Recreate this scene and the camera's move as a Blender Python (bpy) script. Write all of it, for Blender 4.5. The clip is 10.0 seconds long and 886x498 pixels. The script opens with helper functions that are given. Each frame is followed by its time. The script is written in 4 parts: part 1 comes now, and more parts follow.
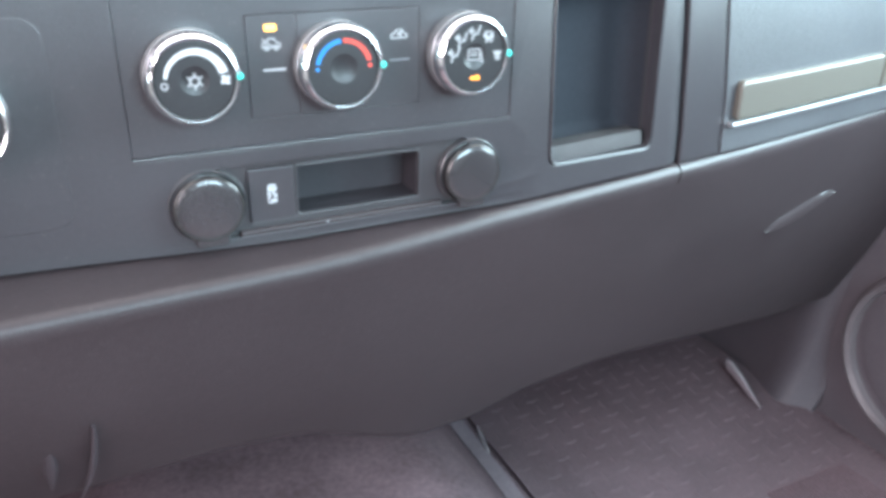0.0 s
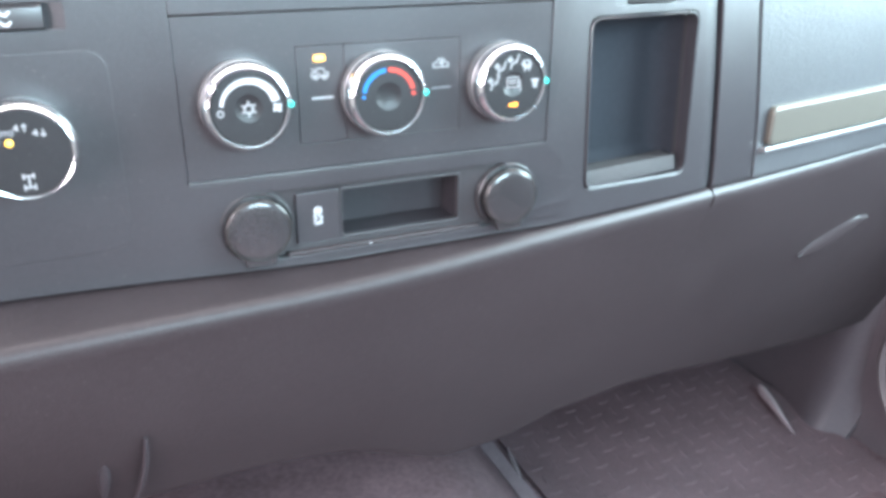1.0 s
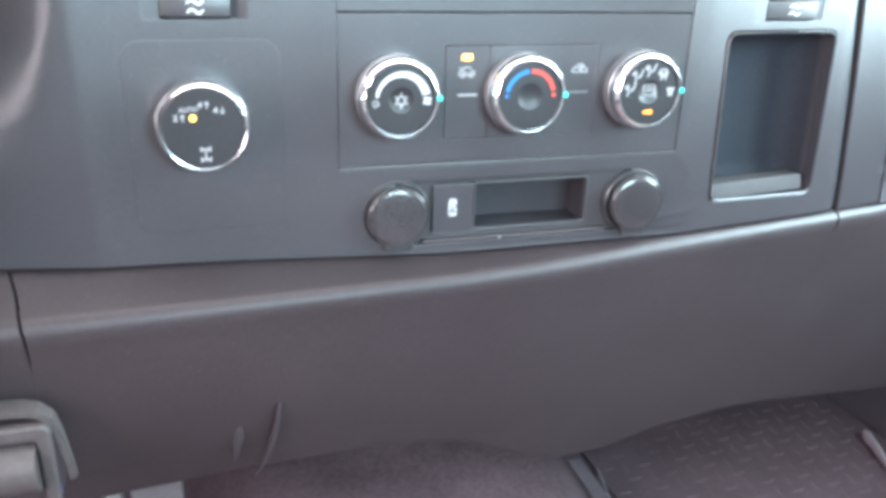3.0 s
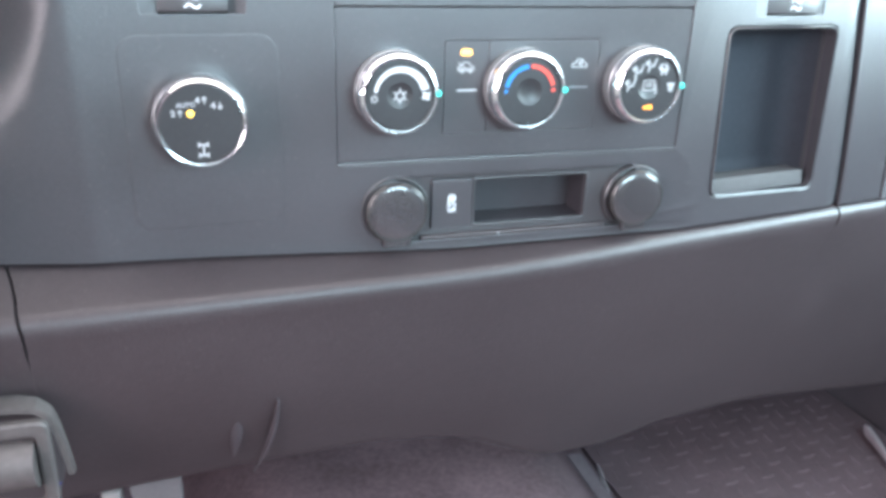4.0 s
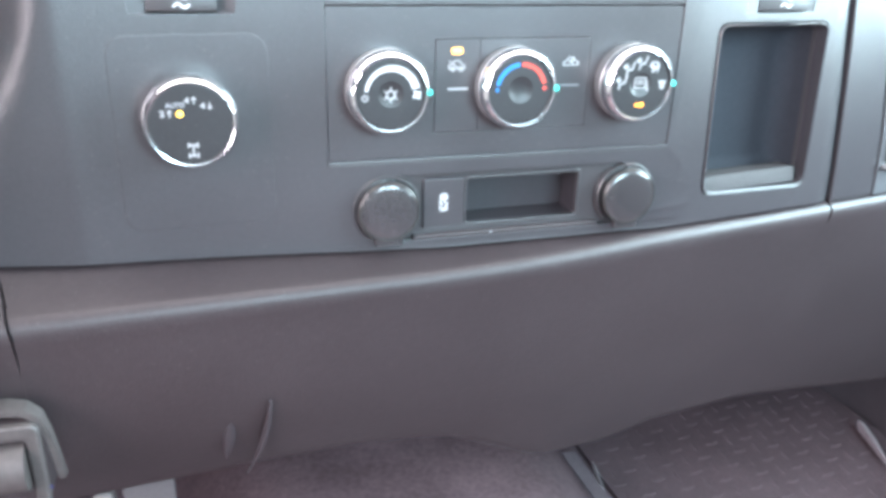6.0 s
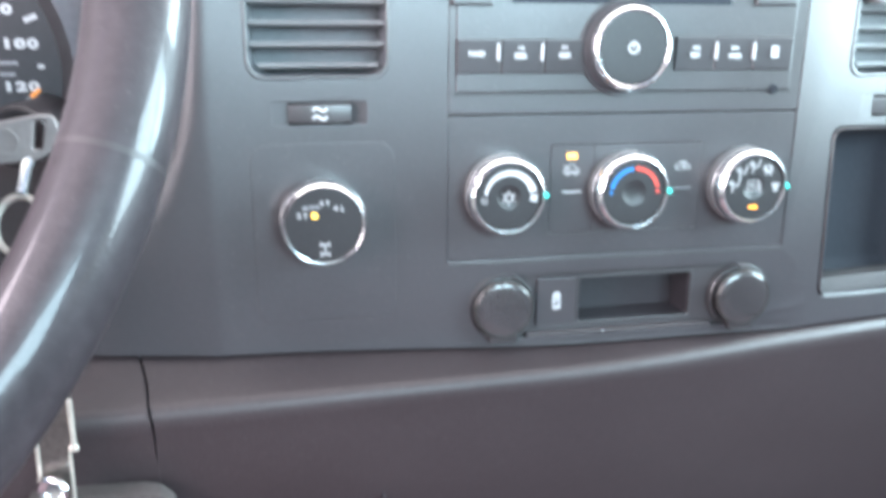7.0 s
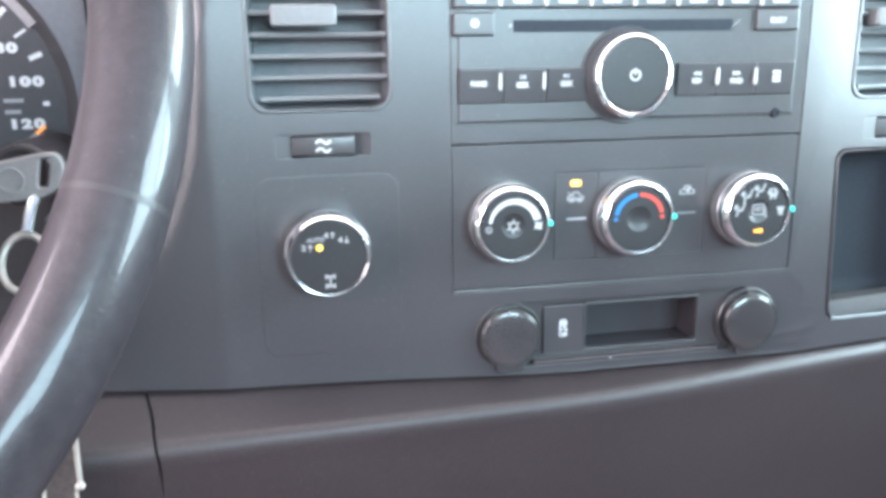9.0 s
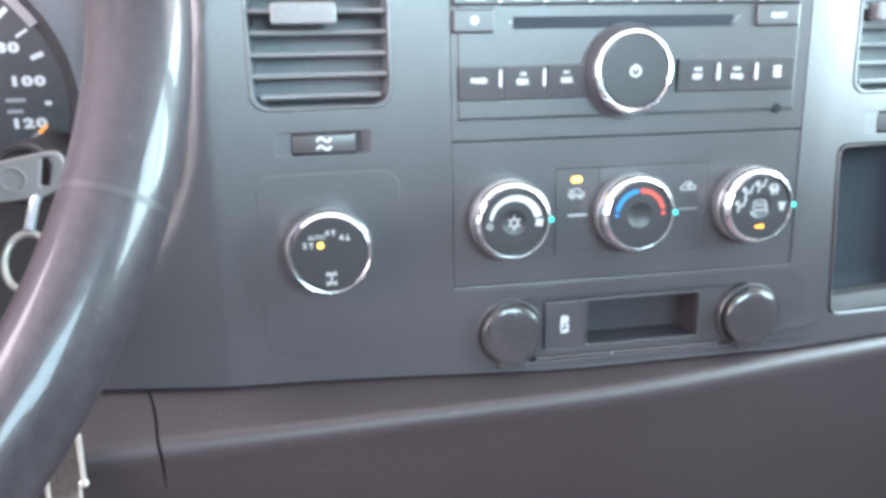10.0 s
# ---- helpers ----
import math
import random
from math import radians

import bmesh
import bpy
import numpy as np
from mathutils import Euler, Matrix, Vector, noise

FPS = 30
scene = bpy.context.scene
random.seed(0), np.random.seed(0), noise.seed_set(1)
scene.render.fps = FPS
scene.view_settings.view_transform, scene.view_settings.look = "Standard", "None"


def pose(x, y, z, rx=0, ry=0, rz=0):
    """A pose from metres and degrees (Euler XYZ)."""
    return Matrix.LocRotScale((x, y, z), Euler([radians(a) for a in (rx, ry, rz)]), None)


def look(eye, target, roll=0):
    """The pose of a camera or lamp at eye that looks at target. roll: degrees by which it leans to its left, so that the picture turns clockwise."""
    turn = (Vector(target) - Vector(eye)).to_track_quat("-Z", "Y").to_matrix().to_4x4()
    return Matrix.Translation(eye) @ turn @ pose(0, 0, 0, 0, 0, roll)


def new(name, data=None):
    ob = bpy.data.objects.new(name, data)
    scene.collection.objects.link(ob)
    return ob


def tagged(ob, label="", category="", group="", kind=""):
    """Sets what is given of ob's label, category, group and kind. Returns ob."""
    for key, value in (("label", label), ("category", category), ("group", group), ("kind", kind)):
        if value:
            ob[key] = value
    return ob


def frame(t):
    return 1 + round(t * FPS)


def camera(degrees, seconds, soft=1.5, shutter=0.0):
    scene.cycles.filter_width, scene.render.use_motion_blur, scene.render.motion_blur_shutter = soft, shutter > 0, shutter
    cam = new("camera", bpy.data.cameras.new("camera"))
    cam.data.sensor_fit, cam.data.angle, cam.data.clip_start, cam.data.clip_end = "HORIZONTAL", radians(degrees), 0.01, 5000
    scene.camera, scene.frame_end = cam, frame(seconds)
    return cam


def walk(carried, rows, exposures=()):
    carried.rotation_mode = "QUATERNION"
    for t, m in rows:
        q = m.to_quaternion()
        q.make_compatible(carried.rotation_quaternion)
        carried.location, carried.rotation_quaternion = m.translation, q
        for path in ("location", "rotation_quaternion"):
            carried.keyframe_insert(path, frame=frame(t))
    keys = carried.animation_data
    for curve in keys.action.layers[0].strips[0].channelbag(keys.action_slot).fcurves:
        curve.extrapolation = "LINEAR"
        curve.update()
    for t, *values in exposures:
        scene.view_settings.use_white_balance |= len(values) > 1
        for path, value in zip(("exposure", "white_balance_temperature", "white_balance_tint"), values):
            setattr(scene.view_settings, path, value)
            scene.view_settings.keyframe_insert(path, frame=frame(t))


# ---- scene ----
cam = camera(58.33, 10.0, soft=3.8, shutter=0.9)
PATH = [
    (0, (-0.09570, -0.38955, 0.68793), (0.30314, 0.42333, 0.26350), 1.127),
    (0.3, (-0.09735, -0.39316, 0.68662), (0.31109, 0.41683, 0.26579), 1.027),
    (0.5, (-0.09703, -0.39308, 0.68855), (0.30967, 0.41782, 0.26779), 0.964),
    (0.7, (-0.09980, -0.40288, 0.68933), (0.28629, 0.42274, 0.27790), 0.254),
    (0.8, (-0.10634, -0.40311, 0.68907), (0.27217, 0.43044, 0.28668), 0.328),
    (1, (-0.10803, -0.39866, 0.69149), (0.26581, 0.44001, 0.29540), 0.466),
    (1.5, (-0.10564, -0.39847, 0.69289), (0.26980, 0.43974, 0.29737), 0.529),
    (2, (-0.10758, -0.39780, 0.69065), (0.26918, 0.43825, 0.29181), 0.704),
    (2.3, (-0.10831, -0.39927, 0.68944), (0.26762, 0.43817, 0.29276), 0.861),
    (2.4, (-0.10926, -0.39909, 0.68847), (0.26578, 0.43902, 0.29235), 0.874),
    (2.5, (-0.11358, -0.40592, 0.68482), (0.25072, 0.44162, 0.29887), 0.473),
    (2.6, (-0.12412, -0.41564, 0.68200), (0.20824, 0.45328, 0.31522), 0.550),
    (2.7, (-0.13635, -0.41502, 0.68167), (0.17921, 0.46268, 0.32102), 1.189),
    (2.8, (-0.13782, -0.41451, 0.68356), (0.16174, 0.46647, 0.31731), 1.726),
    (2.9, (-0.13810, -0.41404, 0.68072), (0.14729, 0.47310, 0.31805), 1.788),
    (3, (-0.14010, -0.41335, 0.68182), (0.13810, 0.47366, 0.31328), 1.818),
    (3.2, (-0.13975, -0.41226, 0.68171), (0.13440, 0.47416, 0.30874), 2.212),
    (4.3, (-0.13656, -0.41224, 0.68322), (0.13896, 0.47164, 0.30527), 1.747),
    (4.5, (-0.13538, -0.41256, 0.68421), (0.13936, 0.46975, 0.30206), 1.796),
    (5, (-0.13518, -0.41151, 0.68390), (0.14584, 0.46972, 0.30382), 1.533),
    (5.2, (-0.13372, -0.41356, 0.68252), (0.14625, 0.47106, 0.30959), 1.382),
    (6.3, (-0.13747, -0.41095, 0.68186), (0.14551, 0.47075, 0.30432), 1.668),
    (6.4, (-0.13712, -0.41343, 0.68586), (0.13849, 0.47087, 0.30896), 1.558),
    (6.5, (-0.14229, -0.41371, 0.68906), (0.12302, 0.47628, 0.31822), 1.232),
    (6.6, (-0.14643, -0.41239, 0.68882), (0.09386, 0.49028, 0.33183), 0.825),
    (6.7, (-0.14827, -0.41451, 0.68931), (0.05274, 0.50910, 0.36292), 0.356),
    (6.8, (-0.15382, -0.41617, 0.69001), (0.04213, 0.52148, 0.40290), 0.233),
    (6.9, (-0.15346, -0.41800, 0.68892), (0.03615, 0.52300, 0.40861), 0.243),
    (7, (-0.15581, -0.41907, 0.68768), (0.03028, 0.52698, 0.42243), 0.237),
    (7.2, (-0.15563, -0.41832, 0.69037), (0.01912, 0.53216, 0.43334), 0.241),
    (7.5, (-0.15824, -0.41569, 0.69066), (0.03130, 0.53749, 0.45503), 0.039),
    (8, (-0.15676, -0.41683, 0.69029), (0.02704, 0.53612, 0.44927), -0.558),
    (8.5, (-0.15778, -0.41533, 0.68987), (0.02785, 0.53690, 0.44740), -0.393),
    (9, (-0.15551, -0.41737, 0.69154), (0.02586, 0.53663, 0.45282), -0.784),
    (9.5, (-0.15542, -0.41776, 0.69209), (0.02473, 0.53616, 0.45213), -1.041),
    (10, (-0.15375, -0.41849, 0.69156), (0.02177, 0.53579, 0.44959), -1.124),
]
walk(cam, [(t, look(eye, target, roll)) for t, eye, target, roll in PATH],
     exposures=[(0.0, 0.35), (0.8, 0.56), (2.0, 0.52), (3.0, 0.53), (5.2, 0.50), (6.4, 0.80), (6.7, 0.79), (7.2, 0.22), (8.2, 0.22), (9.5, 0.36), (10.0, 0.37)])

# ---- light ----
world = bpy.data.worlds.new("sky")
scene.world = world
world.use_nodes = True
wn = world.node_tree
sky = wn.nodes.new("ShaderNodeTexSky")
sky.sky_type = "NISHITA"
sky.sun_disc = False
sky.sun_elevation, sky.sun_rotation = radians(36), radians(180)
wn.links.new(sky.outputs[0], wn.nodes["Background"].inputs[0])
wn.nodes["Background"].inputs[1].default_value = 0.15

sun = new("sun", bpy.data.lights.new("sun", "SUN"))
sun.data.energy, sun.data.angle, sun.data.color = 5.0, radians(0.5), (1.0, 0.95, 0.88)
sun.matrix_world = look((0.0, -2.4, 1.75), (0, 0, 0))


def window_light(name, eye, target, w, h, watts, color):
    ob = new(name, bpy.data.lights.new(name, "AREA"))
    ob.data.shape, ob.data.size, ob.data.size_y = "RECTANGLE", w, h
    ob.data.energy, ob.data.color = watts, color
    ob.matrix_world = look(eye, target)
    return ob


window_light("windscreen_light", (0.03, 0.12, 1.055), (0.03, -0.28, 0.135), 1.50, 0.66, 16.0, (1.0, 0.95, 0.92))
window_light("passenger_window_light", (0.822, -0.42, 0.86), (0.10, -0.38, 0.74), 0.44, 0.48, 17.0, (0.66, 0.90, 1.0))
# Fill added ahead of the passenger window, for rim streak and right-hand dash.
window_light("passenger_front_fill", (0.822, 0.10, 0.88), (0.10, 0.0, 0.74), 0.52, 0.48, 26.0, (0.62, 0.90, 1.0))
window_light("open_driver_door_light", (-0.765, -0.54, 0.80), (0.1, -0.40, 0.74), 0.60, 0.50, 17.5, (1.0, 0.89, 0.97))
window_light("rear_window_light", (0.30, -1.60, 0.96), (0.05, 0.0, 0.72), 0.80, 0.46, 27.0, (0.58, 0.86, 1.0))
scene.view_settings.exposure = 0.0


# ---- materials ----
def material(name, color, rough=0.5, metal=0.0, grain=0.0, grain_size=900.0, vary=0.12, vary_size=14.0, emit=None, spec=0.5, coat=0.0, dust=0.0, coat_rough=0.13):
    m = bpy.data.materials.new(name)
    m.use_nodes = True
    nt = m.node_tree
    b = nt.nodes["Principled BSDF"]
    b.inputs["Metallic"].default_value = metal
    b.inputs["Roughness"].default_value = rough
    b.inputs["Specular IOR Level"].default_value = spec
    b.inputs["Coat Weight"].default_value = coat
    b.inputs["Coat Roughness"].default_value = coat_rough
    b.inputs["Base Color"].default_value = (*color, 1)
    co = nt.nodes.new("ShaderNodeTexCoord")
    if vary:
        big = nt.nodes.new("ShaderNodeTexNoise")
        big.inputs["Scale"].default_value, big.inputs["Detail"].default_value = vary_size, 6.0
        fine = nt.nodes.new("ShaderNodeTexNoise")
        fine.inputs["Scale"].default_value, fine.inputs["Detail"].default_value = grain_size * 0.35, 3.0
        nt.links.new(co.outputs["Object"], big.inputs["Vector"])
        nt.links.new(co.outputs["Object"], fine.inputs["Vector"])
        add = nt.nodes.new("ShaderNodeMath")
        add.operation = "ADD"
        nt.links.new(big.outputs["Fac"], add.inputs[0])
        nt.links.new(fine.outputs["Fac"], add.inputs[1])
        ramp = nt.nodes.new("ShaderNodeMapRange")
        ramp.inputs["From Min"].default_value, ramp.inputs["From Max"].default_value = 0.7, 1.3
        ramp.inputs["To Min"].default_value, ramp.inputs["To Max"].default_value = 1.0 - vary, 1.0 + vary
        nt.links.new(add.outputs[0], ramp.inputs["Value"])
        mul = nt.nodes.new("ShaderNodeMix")
        mul.data_type, mul.blend_type = "RGBA", "MULTIPLY"
        mul.inputs["Factor"].default_value = 1.0
        mul.inputs["A"].default_value = (*color, 1)
        nt.links.new(ramp.outputs[0], mul.inputs["B"])
        last = mul.outputs["Result"]
        if dust:
            specks = nt.nodes.new("ShaderNodeTexNoise")
            specks.inputs["Scale"].default_value, specks.inputs["Detail"].default_value = 620.0, 4.0
            nt.links.new(co.outputs["Object"], specks.inputs["Vector"])
            cut = nt.nodes.new("ShaderNodeMapRange")
            cut.inputs["From Min"].default_value, cut.inputs["From Max"].default_value = 0.64, 0.76
            cut.inputs["To Max"].default_value = dust
            nt.links.new(specks.outputs["Fac"], cut.inputs["Value"])
            mix = nt.nodes.new("ShaderNodeMix")
            mix.data_type = "RGBA"
            mix.inputs["B"].default_value = (0.42, 0.39, 0.36, 1)
            nt.links.new(cut.outputs[0], mix.inputs["Factor"])
            nt.links.new(last, mix.inputs["A"])
            last = mix.outputs["Result"]
        nt.links.new(last, b.inputs["Base Color"])
        rr = nt.nodes.new("ShaderNodeMapRange")
        rr.inputs["To Min"].default_value, rr.inputs["To Max"].default_value = rough * 0.85, min(1.0, rough * 1.15)
        nt.links.new(big.outputs["Fac"], rr.inputs["Value"])
        nt.links.new(rr.outputs[0], b.inputs["Roughness"])
    if grain:
        cells = nt.nodes.new("ShaderNodeTexVoronoi")
        cells.inputs["Scale"].default_value = grain_size
        nt.links.new(co.outputs["Object"], cells.inputs["Vector"])
        bump = nt.nodes.new("ShaderNodeBump")
        bump.inputs["Strength"].default_value, bump.inputs["Distance"].default_value = grain, 0.0004
        nt.links.new(cells.outputs["Distance"], bump.inputs["Height"])
        nt.links.new(bump.outputs[0], b.inputs["Normal"])
    if emit:
        b.inputs["Emission Color"].default_value = (*emit[0], 1)
        b.inputs["Emission Strength"].default_value = emit[1]
    return m


PLASTIC = material("dark_grained_plastic", (0.0362, 0.0338, 0.0382), 0.33, spec=0.95, grain=0.16, grain_size=1100, dust=0.10)
SATIN = material("dark_satin_plastic", (0.041, 0.039, 0.042), 0.31, spec=1.0, grain=0.12, grain_size=1600, dust=0.10)
SOFT = material("dark_soft_plastic", (0.0345, 0.0258, 0.0280), 0.44, spec=0.46, grain=0.30, grain_size=700, dust=0.08)
# Recess colour, set darker and bluer than the panels for the shade inside.
INNER = material("dark_recess_tone", (0.024, 0.027, 0.034), 0.85, grain=0.2, spec=0.2)
FACE = material("knob_face_plastic", (0.021, 0.021, 0.023), 0.38, spec=0.55, grain=0.1, grain_size=1500, dust=0.06)
BUTTON = material("button_plastic", (0.0355, 0.0325, 0.0370), 0.36, spec=0.95, grain=0.1, grain_size=1500, dust=0.06)
SLOT_DARK = material("slot_shade_tone", (0.030, 0.036, 0.046), 0.75, spec=0.2)
PALE = material("pale_scuffed_metal", (0.66, 0.60, 0.63), 0.40, 0.35, grain=0.1, vary=0.15)
DUCT = material("grey_duct_plastic", (0.15, 0.16, 0.175), 0.5, spec=0.4)
GAP = material("dark_gap", (0.035, 0.034, 0.037), 0.8)
CHROME = material("chrome", (0.88, 0.89, 0.90), 0.17, 1.0, vary=0.04)
SATIN_CHROME = material("satin_grey_metal_paint", (0.46, 0.47, 0.48), 0.32, 0.7, vary=0.06)
SILVER = material("champagne_satin_trim", (0.132, 0.121, 0.103), 0.42, 0.35, grain=0.05, grain_size=2500, vary=0.05)
MARK = material("white_print", (0.54, 0.56, 0.58), 0.5, vary=0.03)
ICON = material("soft_white_print", (0.34, 0.35, 0.36), 0.5, vary=0.05)
LID = material("glove_box_plastic", (0.056, 0.057, 0.063), 0.47, grain=0.5, grain_size=520, spec=0.72, dust=0.08)
LEDGE = material("matt_ledge_plastic", (0.062, 0.060, 0.062), 0.7, grain=0.2, spec=0.25)
SLOTIN = material("dark_slot_plastic", (0.034, 0.031, 0.036), 0.5, grain=0.2, spec=0.4)
GREY_MARK = material("dim_grey_print", (0.26, 0.27, 0.29), 0.5, vary=0.03)
BLUE = material("blue_print", (0.012, 0.18, 0.48), 0.45, vary=0.04)
RED = material("red_print", (0.62, 0.07, 0.05), 0.45, vary=0.04)
AMBER = material("amber_lamp", (0.9, 0.5, 0.1), 0.3, vary=0, emit=((1.0, 0.52, 0.10), 2.4))
ORANGE = material("orange_lamp", (0.9, 0.35, 0.05), 0.3, vary=0, emit=((1.0, 0.38, 0.04), 1.2))
YELLOW = material("yellow_lamp", (0.9, 0.6, 0.1), 0.3, vary=0, emit=((1.0, 0.62, 0.10), 1.6))
TEAL = material("teal_pointer", (0.05, 0.7, 0.62), 0.3, vary=0, emit=((0.05, 0.75, 0.65), 0.55))
LEATHER = material("dark_leather", (0.034, 0.0285, 0.0325), 0.38, grain=0.15, grain_size=800, vary=0.25, coat=0.40, coat_rough=0.07, dust=0.06, spec=0.3)
STITCH = material("seam_leather", (0.040, 0.034, 0.037), 0.42, vary=0.1)
CARPET = material("brown_grey_carpet", (0.140, 0.098, 0.108), 0.95, grain=1.0, grain_size=500, vary=0.3, spec=0.1, dust=0.2)
RUBBER = material("dark_rubber", (0.108, 0.071, 0.080), 0.82, grain=0.4, grain_size=600, vary=0.2, dust=0.2)
# Rear wall and ceiling are unseen; both are kept pale to bounce fill light.
SEATBACK = material("grey_rear_trim", (0.24, 0.22, 0.22), 0.8, grain=0.4, spec=0.2)
HEADLINER = material("pale_grey_headliner_fabric", (0.66, 0.62, 0.61), 0.95, grain=0.5, grain_size=600, spec=0.1)
WALLTRIM = material("taupe_door_plastic", (0.125, 0.108, 0.118), 0.5, grain=0.4)
SLAT = material("grey_slat_plastic", (0.16, 0.165, 0.17), 0.35, grain=0.1)
COLLAR = material("grey_knob_plastic", (0.065, 0.066, 0.072), 0.42, spec=0.6, grain=0.08, grain_size=1500)
SKIRT = material("dark_chromed_plastic", (0.31, 0.315, 0.32), 0.33, 0.65, vary=0.06)
STEEL = material("worn_steel", (0.17, 0.150, 0.14), 0.32, 0.8, grain=0.1, vary=0.25)
RAILGREY = material("mauve_grey_strip", (0.19, 0.150, 0.165), 0.9, grain=0.3, vary=0.2, spec=0.2)
KICK = material("dark_kick_plastic", (0.090, 0.077, 0.085), 0.45, grain=0.3, grain_size=700)
TOE_TONE = material("toe_sheet_tone", (0.125, 0.105, 0.115), 0.95, grain=0.8, grain_size=500, spec=0.1)
DIMBLUE = material("dim_blue_lens", (0.03, 0.03, 0.16), 0.3, vary=0)
BRACKET = material("dull_bracket_paint", (0.060, 0.051, 0.050), 0.5, grain=0.1, vary=0.2, dust=0.15)
BOXGREY = material("grey_key_plastic", (0.21, 0.19, 0.19), 0.45, 0.2, grain=0.1, vary=0.12)
DIALRIM = material("dial_rim_glint", (0.26, 0.24, 0.25), 0.5, 0.2, vary=0.1)
CLUSTERGREY = material("cluster_grey_plastic", (0.125, 0.132, 0.150), 0.4, spec=0.6, grain=0.05)
KEYEDGE = material("key_edge_glint", (0.62, 0.56, 0.50), 0.38, 0.55, vary=0.12)
RINGMETAL = material("worn_nickel", (0.42, 0.40, 0.37), 0.35, 0.8, vary=0.15)
DIAL = material("black_dial", (0.036, 0.038, 0.044), 0.40, spec=0.6)
NEEDLE = material("orange_needle", (0.8, 0.28, 0.06), 0.4, vary=0, emit=((1.0, 0.35, 0.08), 0.4))
GROUND_GREY = material("plain_ground_grey", (0.36, 0.35, 0.33), 0.9, grain=0.5, grain_size=60, vary_size=0.5)


# ---- building helpers ----
def finish(me, sharp=35):
    for p in me.polygons:
        p.use_smooth = True
    me.set_sharp_from_angle(angle=radians(sharp))
    return me


def part(name, bm, mat, parent=None, label="", sharp=35, weighted=True):
    bmesh.ops.recalc_face_normals(bm, faces=bm.faces)
    me = bpy.data.meshes.new(name)
    bm.to_mesh(me)
    bm.free()
    finish(me, sharp)
    me.materials.append(mat)
    ob = new(name, me)
    if weighted:
        wnm = ob.modifiers.new("even_shading", "WEIGHTED_NORMAL")
        wnm.keep_sharp, wnm.weight = True, 80
    if parent is not None:
        ob.parent = parent
        ob.matrix_parent_inverse = parent.matrix_world.inverted()
    if label:
        tagged(ob, label)
    return ob


def thing(name, x, y, z, label, category, group="", kind=""):
    ob = new(name)
    ob.empty_display_size = 0.02
    ob.matrix_world = pose(x, y, z)
    bpy.context.view_layer.update()
    return tagged(ob, label, category, group, kind)


def box(x0, x1, y0, y1, z0, z1, bevel=0.0, seg=2):
    bm = bmesh.new()
    bmesh.ops.create_cube(bm, size=1.0)
    for v in bm.verts:
        v.co = Vector(((x0 + x1) / 2 + v.co.x * (x1 - x0), (y0 + y1) / 2 + v.co.y * (y1 - y0), (z0 + z1) / 2 + v.co.z * (z1 - z0)))
    if bevel:
        bmesh.ops.bevel(bm, geom=bm.edges[:], offset=bevel, segments=seg, affect="EDGES", profile=0.5)
    return bm


def rrect(x0, z0, x1, z1, r, n=6):
    pts = []
    for cx, cz, a0 in ((x1 - r, z1 - r, 0), (x0 + r, z1 - r, 90), (x0 + r, z0 + r, 180), (x1 - r, z0 + r, 270)):
        for i in range(n + 1):
            a = radians(a0 + 90 * i / n)
            pts.append((cx + r * math.cos(a), cz + r * math.sin(a)))
    return pts


def plate(loops, y_front, depth, bevel=0.0006, seg=2):
    """A slab in the x-z plane with its face at y_front towards the cab; the first loop is the outline, the others are holes."""
    cu = bpy.data.curves.new("outline", "CURVE")
    cu.dimensions, cu.fill_mode = "2D", "BOTH"
    cu.extrude, cu.bevel_depth, cu.bevel_resolution, cu.offset = max(depth / 2 - bevel, 0.0001), bevel, seg, -bevel
    for loop in loops:
        sp = cu.splines.new("POLY")
        sp.points.add(len(loop) - 1)
        for p, (x, z) in zip(sp.points, loop):
            p.co = (x, z, 0, 1)
        sp.use_cyclic_u = True
    ob = bpy.data.objects.new("outline", cu)
    scene.collection.objects.link(ob)
    dg = bpy.context.evaluated_depsgraph_get()
    me = bpy.data.meshes.new_from_object(ob.evaluated_get(dg))
    bm = bmesh.new()
    bm.from_mesh(me)
    bpy.data.objects.remove(ob)
    bpy.data.curves.remove(cu)
    bpy.data.meshes.remove(me)
    bmesh.ops.remove_doubles(bm, verts=bm.verts, dist=1e-6)
    bmesh.ops.transform(bm, matrix=pose(0, y_front + depth / 2, 0, 90), verts=bm.verts)
    return bm


def bend(bm, xs=(), zs=(), shape=None):
    for x in xs:
        bmesh.ops.bisect_plane(bm, geom=bm.verts[:] + bm.edges[:] + bm.faces[:], plane_co=(x, 0, 0), plane_no=(1, 0, 0), dist=1e-6)
    for z in zs:
        bmesh.ops.bisect_plane(bm, geom=bm.verts[:] + bm.edges[:] + bm.faces[:], plane_co=(0, 0, z), plane_no=(0, 0, 1), dist=1e-6)
    for v in bm.verts:
        v.co.y += shape(v.co.x, v.co.z)
    return bm


def lathe(profile, cx, cy, cz, seg=56):
    """Turns (radius, height) pairs round an axis that points at the cab."""
    bm = bmesh.new()
    rings = []
    for r, h in profile:
        if r < 1e-6:
            rings.append([bm.verts.new((cx, cy - h, cz))])
        else:
            rings.append([bm.verts.new((cx + r * math.cos(2 * math.pi * i / seg), cy - h, cz + r * math.sin(2 * math.pi * i / seg))) for i in range(seg)])
    for a, b in zip(rings, rings[1:]):
        for i in range(seg):
            j = (i + 1) % seg
            if len(a) == 1 and len(b) == 1:
                continue
